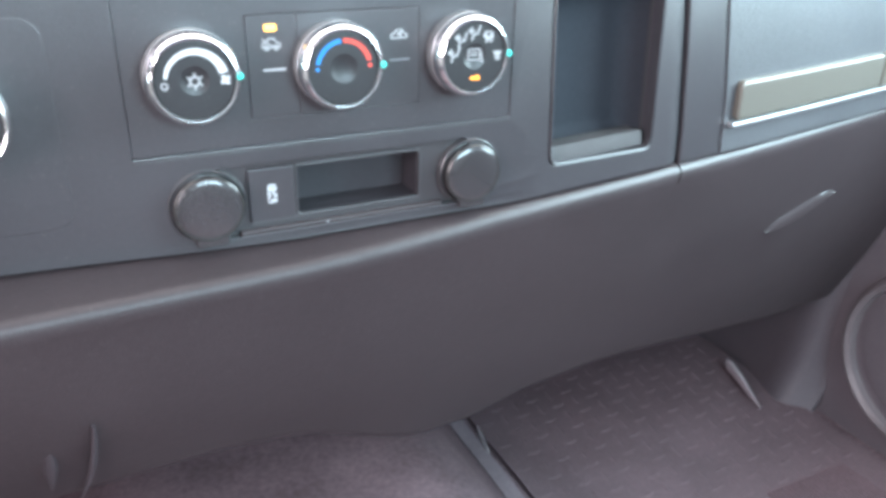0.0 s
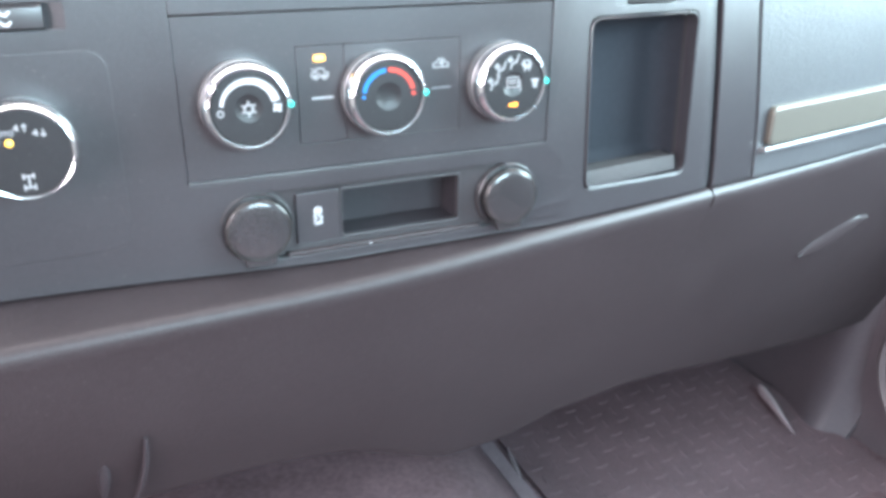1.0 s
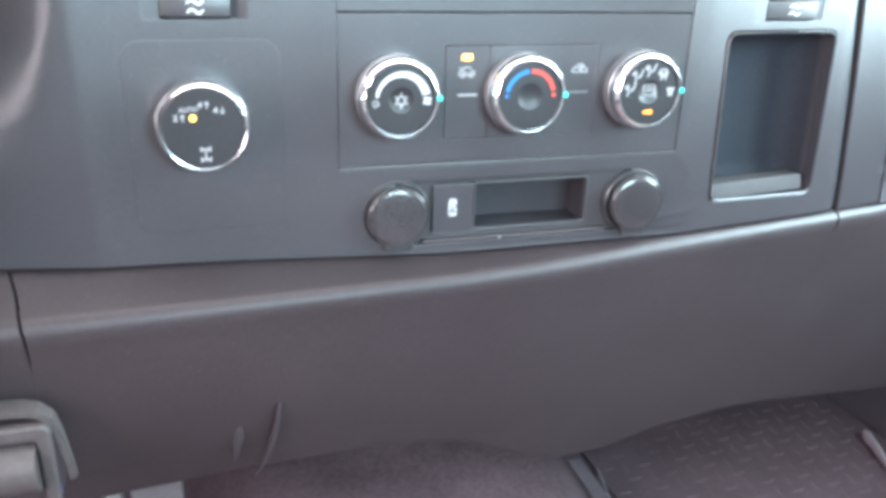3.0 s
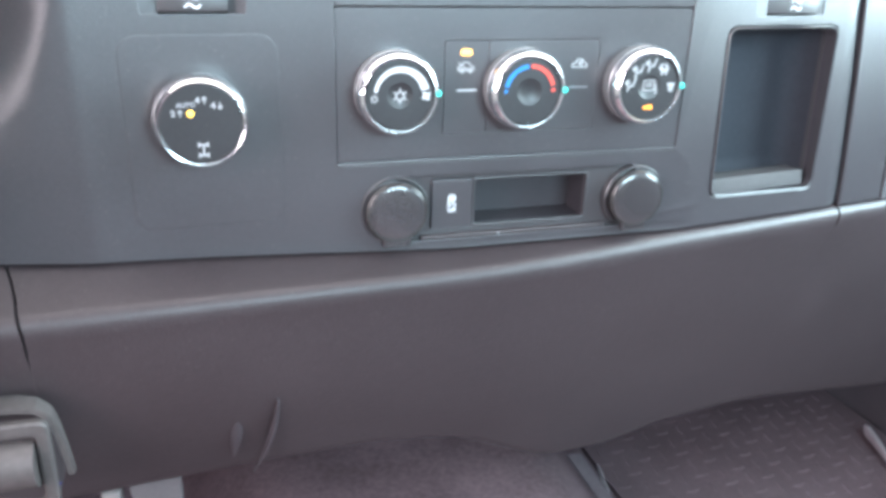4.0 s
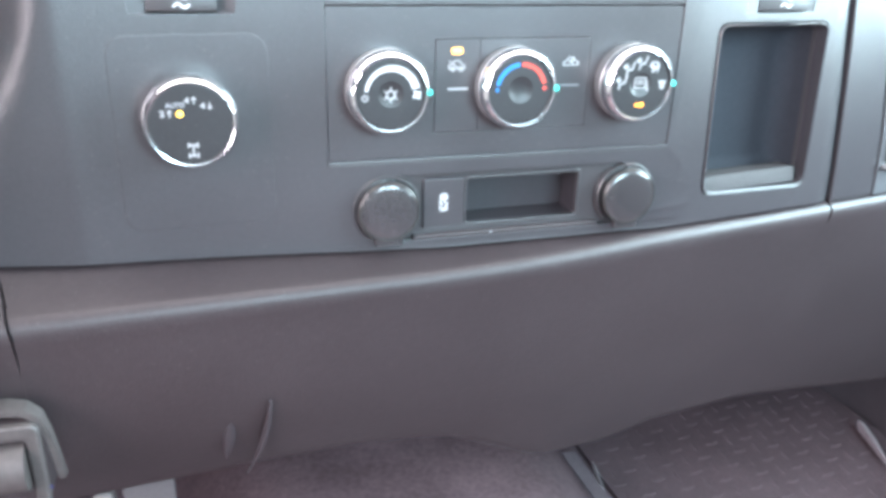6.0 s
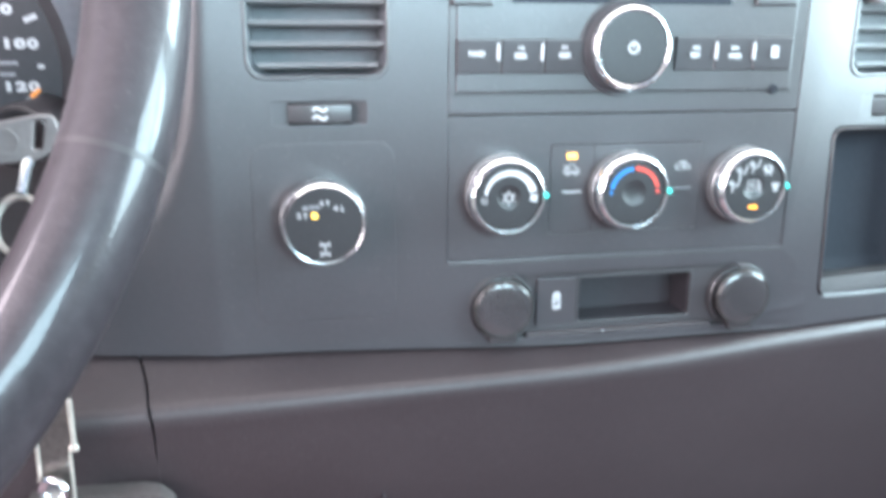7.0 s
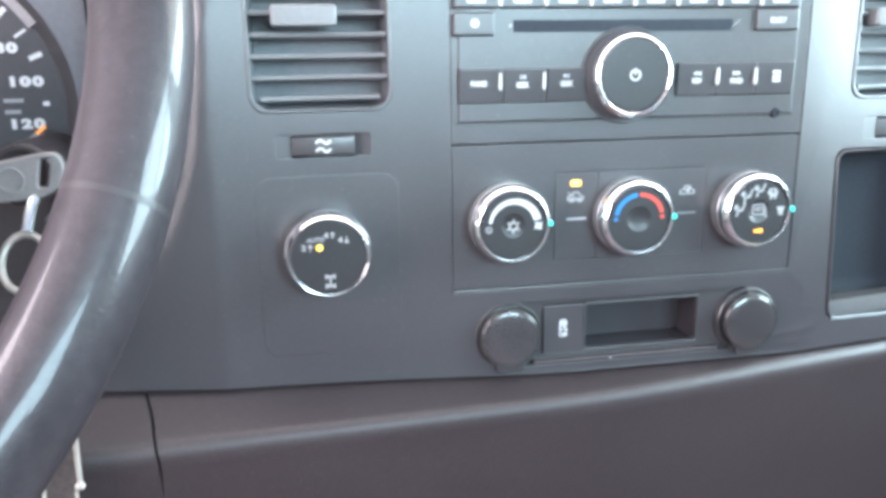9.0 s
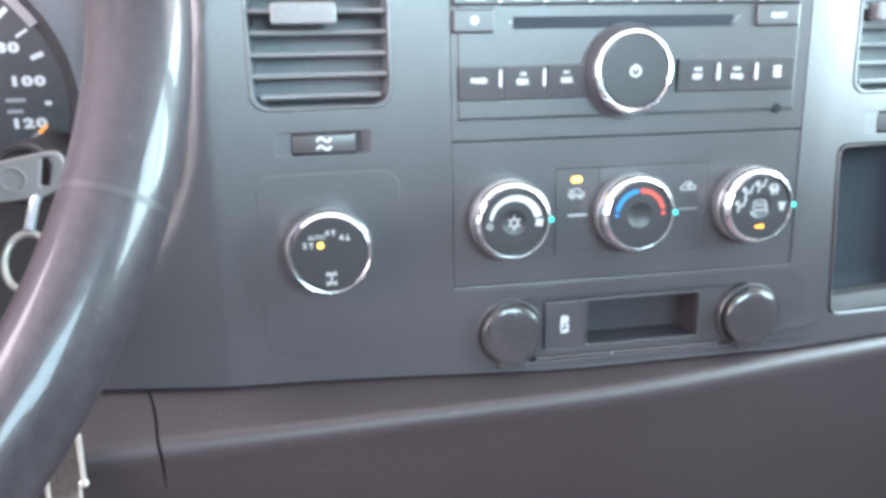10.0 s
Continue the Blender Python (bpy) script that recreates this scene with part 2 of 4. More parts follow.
            if len(a) == 1:
                bm.faces.new((a[0], b[i], b[j]))
            elif len(b) == 1:
                bm.faces.new((a[i], a[j], b[0]))
            else:
                bm.faces.new((a[i], a[j], b[j], b[i]))
    return bm


def sheet(fn, us, vs, thick):
    """A curved panel from fn(u, v), backed at the offset thick and closed round its rim."""
    bm = bmesh.new()
    th = Vector(thick)
    front = [[bm.verts.new(fn(u, v)) for v in vs] for u in us]
    back = [[bm.verts.new(Vector(fn(u, v)) + th) for v in vs] for u in us]
    n, k = len(us), len(vs)
    for i in range(n - 1):
        for j in range(k - 1):
            bm.faces.new((front[i][j], front[i + 1][j], front[i + 1][j + 1], front[i][j + 1]))
            bm.faces.new((back[i][j], back[i][j + 1], back[i + 1][j + 1], back[i + 1][j]))
    for i in range(n - 1):
        for j in (0, k - 1):
            bm.faces.new((front[i][j], back[i][j], back[i + 1][j], front[i + 1][j]))
    for j in range(k - 1):
        for i in (0, n - 1):
            bm.faces.new((front[i][j], front[i][j + 1], back[i][j + 1], back[i][j]))
    return bm


def tube(points, radius, seg=12, closed=False, flat=1.0):
    bm = bmesh.new()
    pts = [Vector(p) for p in points]
    n = len(pts)
    rings = []
    for i, p in enumerate(pts):
        a = pts[(i - 1) % n] if closed or i else p
        b = pts[(i + 1) % n] if closed or i < n - 1 else p
        d = (b - a).normalized()
        side = d.cross(Vector((0, 1, 0)))
        side = side.normalized() if side.length > 1e-4 else Vector((1, 0, 0))
        up = side.cross(d)
        r = radius[i] if isinstance(radius, (list, tuple)) else radius
        rings.append([bm.verts.new(p + side * r * math.cos(2 * math.pi * k / seg) + up * r * flat * math.sin(2 * math.pi * k / seg)) for k in range(seg)])
    for i in range(n if closed else n - 1):
        a, b = rings[i], rings[(i + 1) % n]
        for k in range(seg):
            bm.faces.new((a[k], a[(k + 1) % seg], b[(k + 1) % seg], b[k]))
    if not closed:
        bm.faces.new(rings[0])
        bm.faces.new(rings[-1])
    return bm


def merge(*bms):
    out = bmesh.new()
    for b in bms:
        me = bpy.data.meshes.new("tmp")
        b.to_mesh(me)
        b.free()
        out.from_mesh(me)
        bpy.data.meshes.remove(me)
    return out


def arc(cx, cz, r0, r1, a0, a1, y, t=0.0004, n=28, caps=False):
    """A printed band between two radii; angles from the x axis, anticlockwise as the cab sees it."""
    loop = []
    for i in range(n + 1):
        a = radians(a0 + (a1 - a0) * i / n)
        loop.append((cx + r1 * math.cos(a), cz + r1 * math.sin(a)))
    for i in range(n, -1, -1):
        a = radians(a0 + (a1 - a0) * i / n)
        loop.append((cx + r0 * math.cos(a), cz + r0 * math.sin(a)))
    return flat(loop, y, t)


def flat(loop, y, t=0.0004):
    """A thin printed or moulded shape standing t proud of y."""
    bm = bmesh.new()
    a = [bm.verts.new((x, y - t, z)) for x, z in loop]
    b = [bm.verts.new((x, y, z)) for x, z in loop]
    bm.faces.new(a)
    bm.faces.new(b[::-1])
    n = len(loop)
    for i in range(n):
        bm.faces.new((a[i], b[i], b[(i + 1) % n], a[(i + 1) % n]))
    bmesh.ops.triangulate(bm, faces=[f for f in bm.faces if len(f.verts) > 4])
    return bm


def strokes(lines, w, cx, cz, y, s=1.0, t=0.0004):
    """Thin printed lines: polylines in local units, scaled by s round (cx, cz); each stroke lies a hair above the last."""
    out = []
    lift = 0.0
    for line in lines:
        for (x0, z0), (x1, z1) in zip(line, line[1:]):
            dx, dz = x1 - x0, z1 - z0
            d = math.hypot(dx, dz) or 1e-9
            ux, uz = dx / d * w / 2 / s, dz / d * w / 2 / s
            q = ((x0 - ux + uz, z0 - uz - ux), (x1 + ux + uz, z1 + uz - ux), (x1 + ux - uz, z1 + uz + ux), (x0 - ux - uz, z0 - uz + ux))
            out.append(flat([(cx + px * s, cz + pz * s) for px, pz in q], y, t + lift))
            lift += 0.000012
    return merge(*out)


def lettering(body, size, cx, cz, y, t=0.0004, wide=1.0, bold=0.00012):
    cu = bpy.data.curves.new("letters", "FONT")
    cu.body, cu.size, cu.extrude, cu.offset = body, size, t / 2, bold
    cu.align_x, cu.align_y = "CENTER", "CENTER"
    ob = bpy.data.objects.new("letters", cu)
    scene.collection.objects.link(ob)
    me = bpy.data.meshes.new_from_object(ob.evaluated_get(bpy.context.evaluated_depsgraph_get()))
    bm = bmesh.new()
    bm.from_mesh(me)
    bpy.data.objects.remove(ob)
    bpy.data.curves.remove(cu)
    bpy.data.meshes.remove(me)
    bmesh.ops.transform(bm, matrix=Matrix.Translation((cx, y - t / 2, cz)) @ pose(0, 0, 0, 90) @ Matrix.Diagonal((wide, 1, 1, 1)), verts=bm.verts)
    return bm


def ring_arc(n=24, a0=0, a1=360, r=1.0):
    return [(r * math.cos(radians(a0 + (a1 - a0) * i / n)), r * math.sin(radians(a0 + (a1 - a0) * i / n))) for i in range(n + 1)]


def span(a, b, n):
    return [a + (b - a) * i / n for i in range(n + 1)]


# ---- shape of the dashboard ----
def face_y(x):
    if x < -0.075:
        return -0.008 * min(1.0, (-0.075 - x) / 0.12) ** 2
    if x > 0.14:
        return 0.115 * (x - 0.14) + 0.1 * (x - 0.14) ** 2
    return 0.0


def ridge_y(x):
    return -0.0025 + 0.1359 * (x - 0.17) + 0.0984 * (x - 0.17) ** 2


def lip_z(x):
    return 0.5075 + 0.0145 * max(0.0, min(1.2, -x / 0.24)) ** 1.3


RIDGE_Z = 0.5005
BENDS = [-0.24, -0.22, -0.20, -0.18, -0.16, -0.14, -0.12, -0.10, -0.085, 0.15, 0.165, 0.18, 0.20, 0.22, 0.24, 0.26, 0.28, 0.30, 0.33, 0.37, 0.41, 0.45, 0.49, 0.53, 0.57, 0.61, 0.65, 0.70, 0.75]


def knee_bottom(x):
    xs = [-0.9, -0.21, -0.127, -0.05, -0.005, 0.02, 0.075, 0.10, 0.16, 0.21, 0.29, 0.34, 0.41, 0.47, 0.64, 0.82]
    zs = [0.360, 0.360, 0.361, 0.357, 0.348, 0.340, 0.306, 0.290, 0.285, 0.296, 0.294, 0.286, 0.269, 0.254, 0.210, 0.168]
    return float(np.interp(x, xs, zs))


def knee_y(x, z):
    return ridge_y(x) + 0.36 * (RIDGE_Z - z)


def knee_profile(x):
    """Points from under the bezel's lip over the ridge, down the panel and forward under it."""
    a = Vector((0, face_y(x) + 0.007, lip_z(x) - 0.0006))
    r = Vector((0, ridge_y(x) - 0.0015, RIDGE_Z + 0.0018 - 0.0036 * math.exp(-((x - 0.04) / 0.10) ** 2)))
    zb = knee_bottom(x)
    k = Vector((0, knee_y(x, zb), zb))
    out = []
    da, dk = (a - r), (k - r)
    p, q = r + da.normalized() * min(0.010, da.length * 0.6), r + dk.normalized() * 0.016
    for i in range(5):
        out.append(a.lerp(p, i / 5))
    for i in range(9):
        s = i / 8
        out.append(p.lerp(r, s).lerp(r.lerp(q, s), s))
    k1 = k - dk.normalized() * 0.014
    for i in range(1, 10):
        s = i / 9
        v = q.lerp(k1, s)
        v.y -= 0.006 * math.sin(math.pi * s)
        out.append(v)
    k2 = k + Vector((0, 0.016, -0.002))
    for i in range(1, 6):
        s = i / 5
        out.append(k1.lerp(k, s).lerp(k.lerp(k2, s), s))
    out.append(k + Vector((0, 0.10, 0.006)))
    out.append(k + Vector((0, 0.26, 0.03)))
    return out


def seam_right(z):
    return 0.2915 - max(0.0, RIDGE_Z - z) * 0.16


def knee_sheet(left, right):
    n = len(knee_profile(0.0))

    def fn(u, v):
        j = int(v)
        z = knee_profile(left(RIDGE_Z) + (right(RIDGE_Z) - left(RIDGE_Z)) * u)[j].z
        x = left(z) + (right(z) - left(z)) * u
        p = knee_profile(x)[j]
        return (x, p.y, p.z)
    return sheet(fn, span(0, 1, 48), list(range(n)), (0, 0.004, 0.0))


def seam_x(z):
    return float(np.interp(z, [0.500, 0.531, 0.591, 0.645, 0.72, 0.80], [0.2915, 0.2895, 0.2823, 0.2741, 0.2655, 0.258]))


def line_x(z):
    return float(np.interp(z, [0.500, 0.546, 0.578, 0.635, 0.80], [0.335, 0.331, 0.3250, 0.3135, 0.290]))


# ---- dashboard ----
dash = thing("dashboard", 0.03, 0.10, 0.33, "dark grey grained plastic truck dashboard with a rolled lower ridge", "dashboard")
on_face = lambda x, z: face_y(x)

VENT_L = (-0.1745, 0.6635, -0.1020, 0.7560)
VENT_R = (0.1700, 0.6625, 0.2480, 0.7560)
WHEEL_L = (-0.1630, 0.6405, -0.1145, 0.6520)
WHEEL_R = (0.1830, 0.6385, 0.2370, 0.6515)
STACK = (-0.0708, 0.5605, 0.1368, 0.7700)
SWITCH = (-0.1745, 0.5335, -0.1005, 0.6305)
SLOT = (-0.0400, 0.5135, 0.1110, 0.5525)

zs_bottom = [(x, lip_z(x)) for x in span(-0.276, 0.2895, 44)]
outline = zs_bottom + [(seam_x(z) - 0.0004, z) for z in span(0.512, 0.776, 20)] + [(-0.250, 0.776), (-0.250, 0.580), (-0.276, 0.560)]


def soften(loop, r=0.004, n=4):
    out = []
    k = len(loop)
    for i in range(k):
        a, b, c = Vector(loop[i - 1]), Vector(loop[i]), Vector(loop[(i + 1) % k])
        p, q = b + (a - b).normalized() * min(r, (a - b).length * 0.45), b + (c - b).normalized() * min(r, (c - b).length * 0.45)
        for j in range(n + 1):
            s = j / n
            out.append(tuple(p.lerp(b, s).lerp(b.lerp(q, s), s)))
    return out


pocket_loop = soften([(0.1668, 0.6300), (0.1716, 0.5285), (0.2560, 0.5258), (0.2515, 0.6295)], 0.007)
def scaled(loop, d):
    cx, cz = sum(p[0] for p in loop) / len(loop), sum(p[1] for p in loop) / len(loop)
    w, h = max(p[0] for p in loop) - cx, max(p[1] for p in loop) - cz
    return [(cx + (x - cx) * (w + d) / w, cz + (z - cz) * (h + d) / h) for x, z in loop]


bezel = plate([outline, rrect(*VENT_L, 0.009), rrect(*VENT_R, 0.009), rrect(*WHEEL_L, 0.0015), rrect(*WHEEL_R, 0.0015), rrect(*STACK, 0.002), rrect(*SWITCH, 0.009), rrect(*SLOT, 0.004), scaled(pocket_loop, 0.0032)], 0.0, 0.006, 0.0004, 2)


def crease_x(z):
    return float(np.interp(z, [0.515, 0.54, 0.565, 0.59, 0.61, 0.63, 0.657, 0.68, 0.708, 0.74, 0.79], [-0.248, -0.239, -0.2305, -0.2210, -0.2137, -0.2075, -0.2018, -0.1985, -0.1955, -0.193, -0.190]))


def on_bezel(x, z):
    d = max(0.0, seam_x(z) - x)
    y = face_y(x) + (0.0050 * ((0.016 - d) / 0.016) ** 2 if d < 0.016 else 0.0)
    s = crease_x(z) - x + 0.005
    if s > 0:
        k = max(0.0, min(1.0, (z - 0.565) / 0.075))
        y += k * k * (3 - 2 * k) * (s * s / 0.0444 if s < 0.010 else 0.45 * s - 0.00225)
    return y


part("bezel", bend(bezel, BENDS + [0.246, 0.250, 0.254, 0.258, 0.262, 0.265, 0.268, 0.271, 0.274, 0.277, 0.283, 0.286, 0.289] + span(-0.248, -0.186, 24), span(0.52, 0.77, 26), on_bezel), PLASTIC, dash)

# passenger side above the ridge
strip = [(seam_x(z) + 0.0004, z) for z in span(0.5065, 0.776, 20)] + [(line_x(z) - 0.0003, z) for z in span(0.776, 0.5065, 20)]
part("border_strip", bend(plate([strip], 0.001, 0.006, 0.0014, 3), BENDS, (), on_face), PLASTIC, dash)
glove = [(line_x(z) + 0.0003, z) for z in span(0.5065, 0.776, 20)] + [(x, 0.776) for x in span(0.33, 0.815, 30)] + [(x, 0.5065) for x in span(0.815, 0.336, 30)]
glove_lid = part("glove_box_lid", bend(plate([glove], 0.0, 0.006, 0.0010, 3), BENDS, (), on_face), LID, dash, "grained soft dark grey glove box lid")
part("trim_strip", bend(plate([soften([(0.3405, 0.5602), (0.3405, 0.5308), (0.5362, 0.5308), (0.5362, 0.5602)], 0.006)], -0.0060, 0.008, 0.0030, 4), BENDS, (), on_face), SILVER, glove_lid, "champagne satin metal trim strip")
part("trim_strip", bend(plate([soften([(0.5376, 0.5602), (0.5376, 0.5308), (0.79, 0.5308), (0.79, 0.5602)], 0.002)], -0.0060, 0.008, 0.0030, 4), BENDS, (), on_face), SILVER, glove_lid, "champagne satin metal trim strip")
part("lower_lip", bend(plate([soften([(0.3370, 0.5302), (0.3370, 0.5268), (0.79, 0.5268), (0.79, 0.5302)], 0.001)], -0.006, 0.007, 0.0010, 3), BENDS, (), on_face), SATIN_CHROME, glove_lid, "pale satin lower lip of the trim")
part("lock", lathe([(0, 0.003), (0.0025, 0.003), (0.003, 0.0045), (0.0058, 0.0045), (0.0065, 0.0035), (0.0065, 0)], 0.560, face_y(0.56) - 0.0050, 0.5445, 32), SATIN_CHROME, glove_lid, "round chrome key lock")

# dark backing behind the gaps
part("backing", bend(plate([[(-0.276, 0.495), (0.82, 0.495), (0.82, 0.785), (-0.250, 0.785), (-0.250, 0.580), (-0.276, 0.560)], rrect(*VENT_L, 0.009), rrect(*VENT_R, 0.009), rrect(*WHEEL_L, 0.0015), rrect(*WHEEL_R, 0.0015), rrect(*STACK, 0.002), rrect(*SLOT, 0.004), pocket_loop], 0.0085, 0.003, 0.0002, 0), BENDS + span(-0.248, -0.186, 24), span(0.52, 0.77, 26), on_bezel), GAP, dash)

# lower panels


def left_seam(z):
    return -0.2335 + float(np.interp(z, [0.33, 0.47, 0.4962, 0.5043, 0.5105, 0.5155, 0.5202], [0.006, 0.0046, 0.0050, 0.0035, 0.0012, -0.0020, -0.0056]))


def groove(z):
    return float(np.interp(z, [0.478, 0.486, 0.500], [0.00004, 0.0005, 0.0008]))


part("knee_panel", knee_sheet(lambda z: left_seam(z) + groove(z), lambda z: seam_right(z) - (0.0010 if z > 0.492 else 0.00005)), SOFT, dash)
part("driver_knee_panel", knee_sheet(lambda z: -0.76, lambda z: left_seam(z) - groove(z)), SOFT, dash)
lower_box = part("lower_glove_box", knee_sheet(lambda z: seam_right(z) + (0.0010 if z > 0.492 else 0.00005), lambda z: 0.815), SOFT, dash, "dark soft plastic lower glove box front")


def pad(u, v):
    # rolled top of the dashboard
    a = radians(90 * v)
    return (u, face_y(u) + 0.024 - 0.024 * math.cos(min(a, math.pi / 2)) + (0.40 * max(0, v - 1)), 0.774 + 0.024 * math.sin(min(a, math.pi / 2)) - 0.02 * max(0, v - 1))


part("top_pad", sheet(pad, span(-0.76, 0.815, 40), [0, 0.15, 0.3, 0.45, 0.6, 0.75, 0.9, 1.0, 1.3, 1.7, 2.1], (0, 0.006, -0.004)), SOFT, dash)

# grip of the lower glove box: a shallow blade let into the panel
grip = bmesh.new()
GX0, GX1, GZ0, GZ1 = 0.452, 0.548, 0.404, 0.425
rows = []
for i in range(17):
    s = i / 16
    x = GX0 + (GX1 - GX0) * s
    zc = GZ0 + (GZ1 - GZ0) * s
    h = 0.0135 * math.sin(math.pi * s) ** 0.8 * (1 - 0.35 * s) + 0.0004
    ring = []
    for k in range(8):
        a = 2 * math.pi * k / 8
        ring.append(grip.verts.new((x, knee_y(x, zc) - 0.0058 - 0.0034 * math.sin(a), zc + h * math.cos(a))))
    rows.append(ring)
for a, b in zip(rows, rows[1:]):
    for k in range(8):
        grip.faces.new((a[k], a[(k + 1) % 8], b[(k + 1) % 8], b[k]))
grip.faces.new(rows[0])
grip.faces.new(rows[-1])
part("grip", grip, SOFT, lower_box, "smooth blade-shaped grip")

# moulded pull under the knee panel
PULLTRIM = material("smooth_knee_plastic", (0.038, 0.031, 0.035), 0.45, grain=0.2, spec=0.6)
pull_pts = [(-0.1105 - 0.0150 * s ** 2.2 - 0.001 * math.sin(3.1 * s), knee_y(-0.11, 0.429 - 0.064 * s) - 0.0078, 0.429 - 0.064 * s) for s in span(0, 1, 14)]
part("moulded_edge", tube(pull_pts, [0.0008 + 0.0012 * math.sin(math.pi * min(1, i / 14 + 0.05)) for i in range(15)], 8), PULLTRIM, dash, "curved moulded edge on the knee panel")
part("moulded_rib", tube([(-0.1335 - 0.0035 * s, knee_y(-0.135, 0.414 - 0.032 * s) - 0.0050, 0.414 - 0.032 * s) for s in span(0, 1, 6)], [0.001, 0.003, 0.0036, 0.0034, 0.0026, 0.0018, 0.0008], 8, False, 0.6), PULLTRIM, dash, "small moulded rib on the knee panel")


# under the driver's knee panel: pale pieces added for sunlit floor and white spot
SUNLIT_FLOOR = material("sunlit_floor_tone", (0.10, 0.088, 0.092), 0.6, 0.1, grain=0.1, vary=0.15, dust=0.1)
WHITE_SPOT = material("white_spot_tone", (0.20, 0.18, 0.175), 0.5, vary=0.08)
part("sunlit_floor_plate", plate([soften([(-0.2020, 0.368), (-0.2045, 0.333), (-0.1985, 0.300), (-0.1720, 0.300), (-0.1712, 0.374)], 0.003)], 0.048, 0.006, 0.0015, 2), SUNLIT_FLOOR, dash, "pale plate added for the sunlit patch of floor")
part("white_spot_block", merge(box(-0.2215, -0.2095, 0.044, 0.062, 0.316, 0.3375, 0.0022, 3), box(-0.2190, -0.2120, 0.047, 0.059, 0.336, 0.368, 0.0010, 2)), WHITE_SPOT, dash, "small pale block added for an unidentified white spot")

# ---- storage pocket ----
pocket = thing("storage_pocket", 0.211, 0.03, 0.528, "upright open storage pocket with a ribbed rim in the dashboard", "storage pocket")


inner_loop = [(x - (0.0006 if x > 0.21 else 0.0), z) for x, z in scaled(pocket_loop, 0.0008)]
rim = bmesh.new()
rim_loops = [[rim.verts.new((x, face_y(x) + y, z)) for x, z in loop] for loop, y in ((scaled(pocket_loop, 0.0024), 0.006), (scaled(pocket_loop, 0.0025), -0.0004), (scaled(pocket_loop, 0.0020), -0.0010), (scaled(pocket_loop, 0.0013), -0.0007), (inner_loop, 0.0075), (inner_loop, 0.0110))]
for a, b in zip(rim_loops, rim_loops[1:]):
    for i in range(len(a)):
        j = (i + 1) % len(a)
        rim.faces.new((a[i], a[j], b[j], b[i]))
part("rim", rim, PLASTIC, pocket)
hollow = bmesh.new()
depths = [(0.0085, 0.0), (0.016, -0.0015), (0.022, -0.005), (0.026, -0.010), (0.028, -0.016)]
loops3 = []
for d, inset in depths:
    loops3.append([hollow.verts.new((x, face_y(x) + 0.002 + d, z)) for x, z in scaled(inner_loop, inset)])
for a, b in zip(loops3, loops3[1:]):
    for i in range(len(a)):
        j = (i + 1) % len(a)
        hollow.faces.new((a[i], a[j], b[j], b[i]))
hollow.faces.new(loops3[-1])
part("hollow", hollow, INNER, pocket, "inside of the pocket, its shade put into a dark colour")
ledge = bmesh.new()
quad = []
for x in span(0.1728, 0.2508, 10):
    quad.append([ledge.verts.new((x, face_y(x) + y, z)) for y, z in ((0.0022, 0.5266), (0.0024, 0.5298), (0.0036, 0.5352), (0.0046, 0.5362), (0.020, 0.5352), (0.020, 0.5266))])
for a, b in zip(quad, quad[1:]):
    for k in range(6):
        ledge.faces.new((a[k], a[(k + 1) % 6], b[(k + 1) % 6], b[k]))
ledge.faces.new(quad[0])
ledge.faces.new(quad[-1])
part("ledge", ledge, LEDGE, pocket, "sloping grey front ledge")


# ---- air vents ----
def air_vent(x0, z0, x1, z1, tab_x, tab_z, label):
    v = thing("air_vent", (x0 + x1) / 2, 0.02, z0, label, "air vent", "dashboard air vents")
    loop = rrect(x0, z0, x1, z1, 0.009)
    part("frame", bend(plate([scaled(loop, 0.0002), scaled(loop, -0.0018)], -0.0008, 0.007, 0.0007, 2), BENDS, (), on_face), SATIN, v)
    duct = bmesh.new()
    ls = []
    for d, inset in ((0.0, -0.0018), (0.022, -0.003)):
        ls.append([duct.verts.new((x, face_y(x) + 0.003 + d, z)) for x, z in scaled(loop, inset)])
    for i in range(len(ls[0])):
        j = (i + 1) % len(ls[0])
        duct.faces.new((ls[0][i], ls[0][j], ls[1][j], ls[1][i]))
    duct.faces.new(ls[1])
    part("duct", duct, DUCT, v)
    z = z0 + 0.0068
    while z < z1 - 0.004:
        inset = 0.006 if z < z0 + 0.008 else 0.0022
        s = bmesh.new()
        rows = []
        for i in range(13):
            u = i / 12
            x = x0 + inset + (x1 - x0 - 2 * inset) * u
            back = 0.0035 * math.sin(math.pi * u) ** 0.6
            y = face_y(x) + 0.0015 + back
            rows.append([s.verts.new((x, y + dy, z + dz)) for dy, dz in ((0.0004, -0.0010), (0, 0.0), (0.0006, 0.0011), (0.003, 0.0014), (0.018, -0.0010), (0.018, -0.0022))])
        for a, b in zip(rows, rows[1:]):
            for k in range(6):
                s.faces.new((a[k], a[(k + 1) % 6], b[(k + 1) % 6], b[k]))
        s.faces.new(rows[0])
        s.faces.new(rows[-1])
        part("slat", s, SLAT, v)
        z += 0.0105
    part("tab", bend(box(tab_x - 0.0162, tab_x + 0.0162, -0.0062, 0.008, tab_z - 0.0056, tab_z + 0.0046, 0.0020, 4), (), (), lambda x, z: face_y(tab_x)), SLAT, v, "smooth grey direction tab")
    part("tab_lip", bend(box(tab_x - 0.0154, tab_x + 0.0154, -0.0076, 0.004, tab_z - 0.0058, tab_z - 0.0036, 0.0008, 3), (), (), lambda x, z: face_y(tab_x)), SLAT, v, "thin pale lip of the tab")
    return v


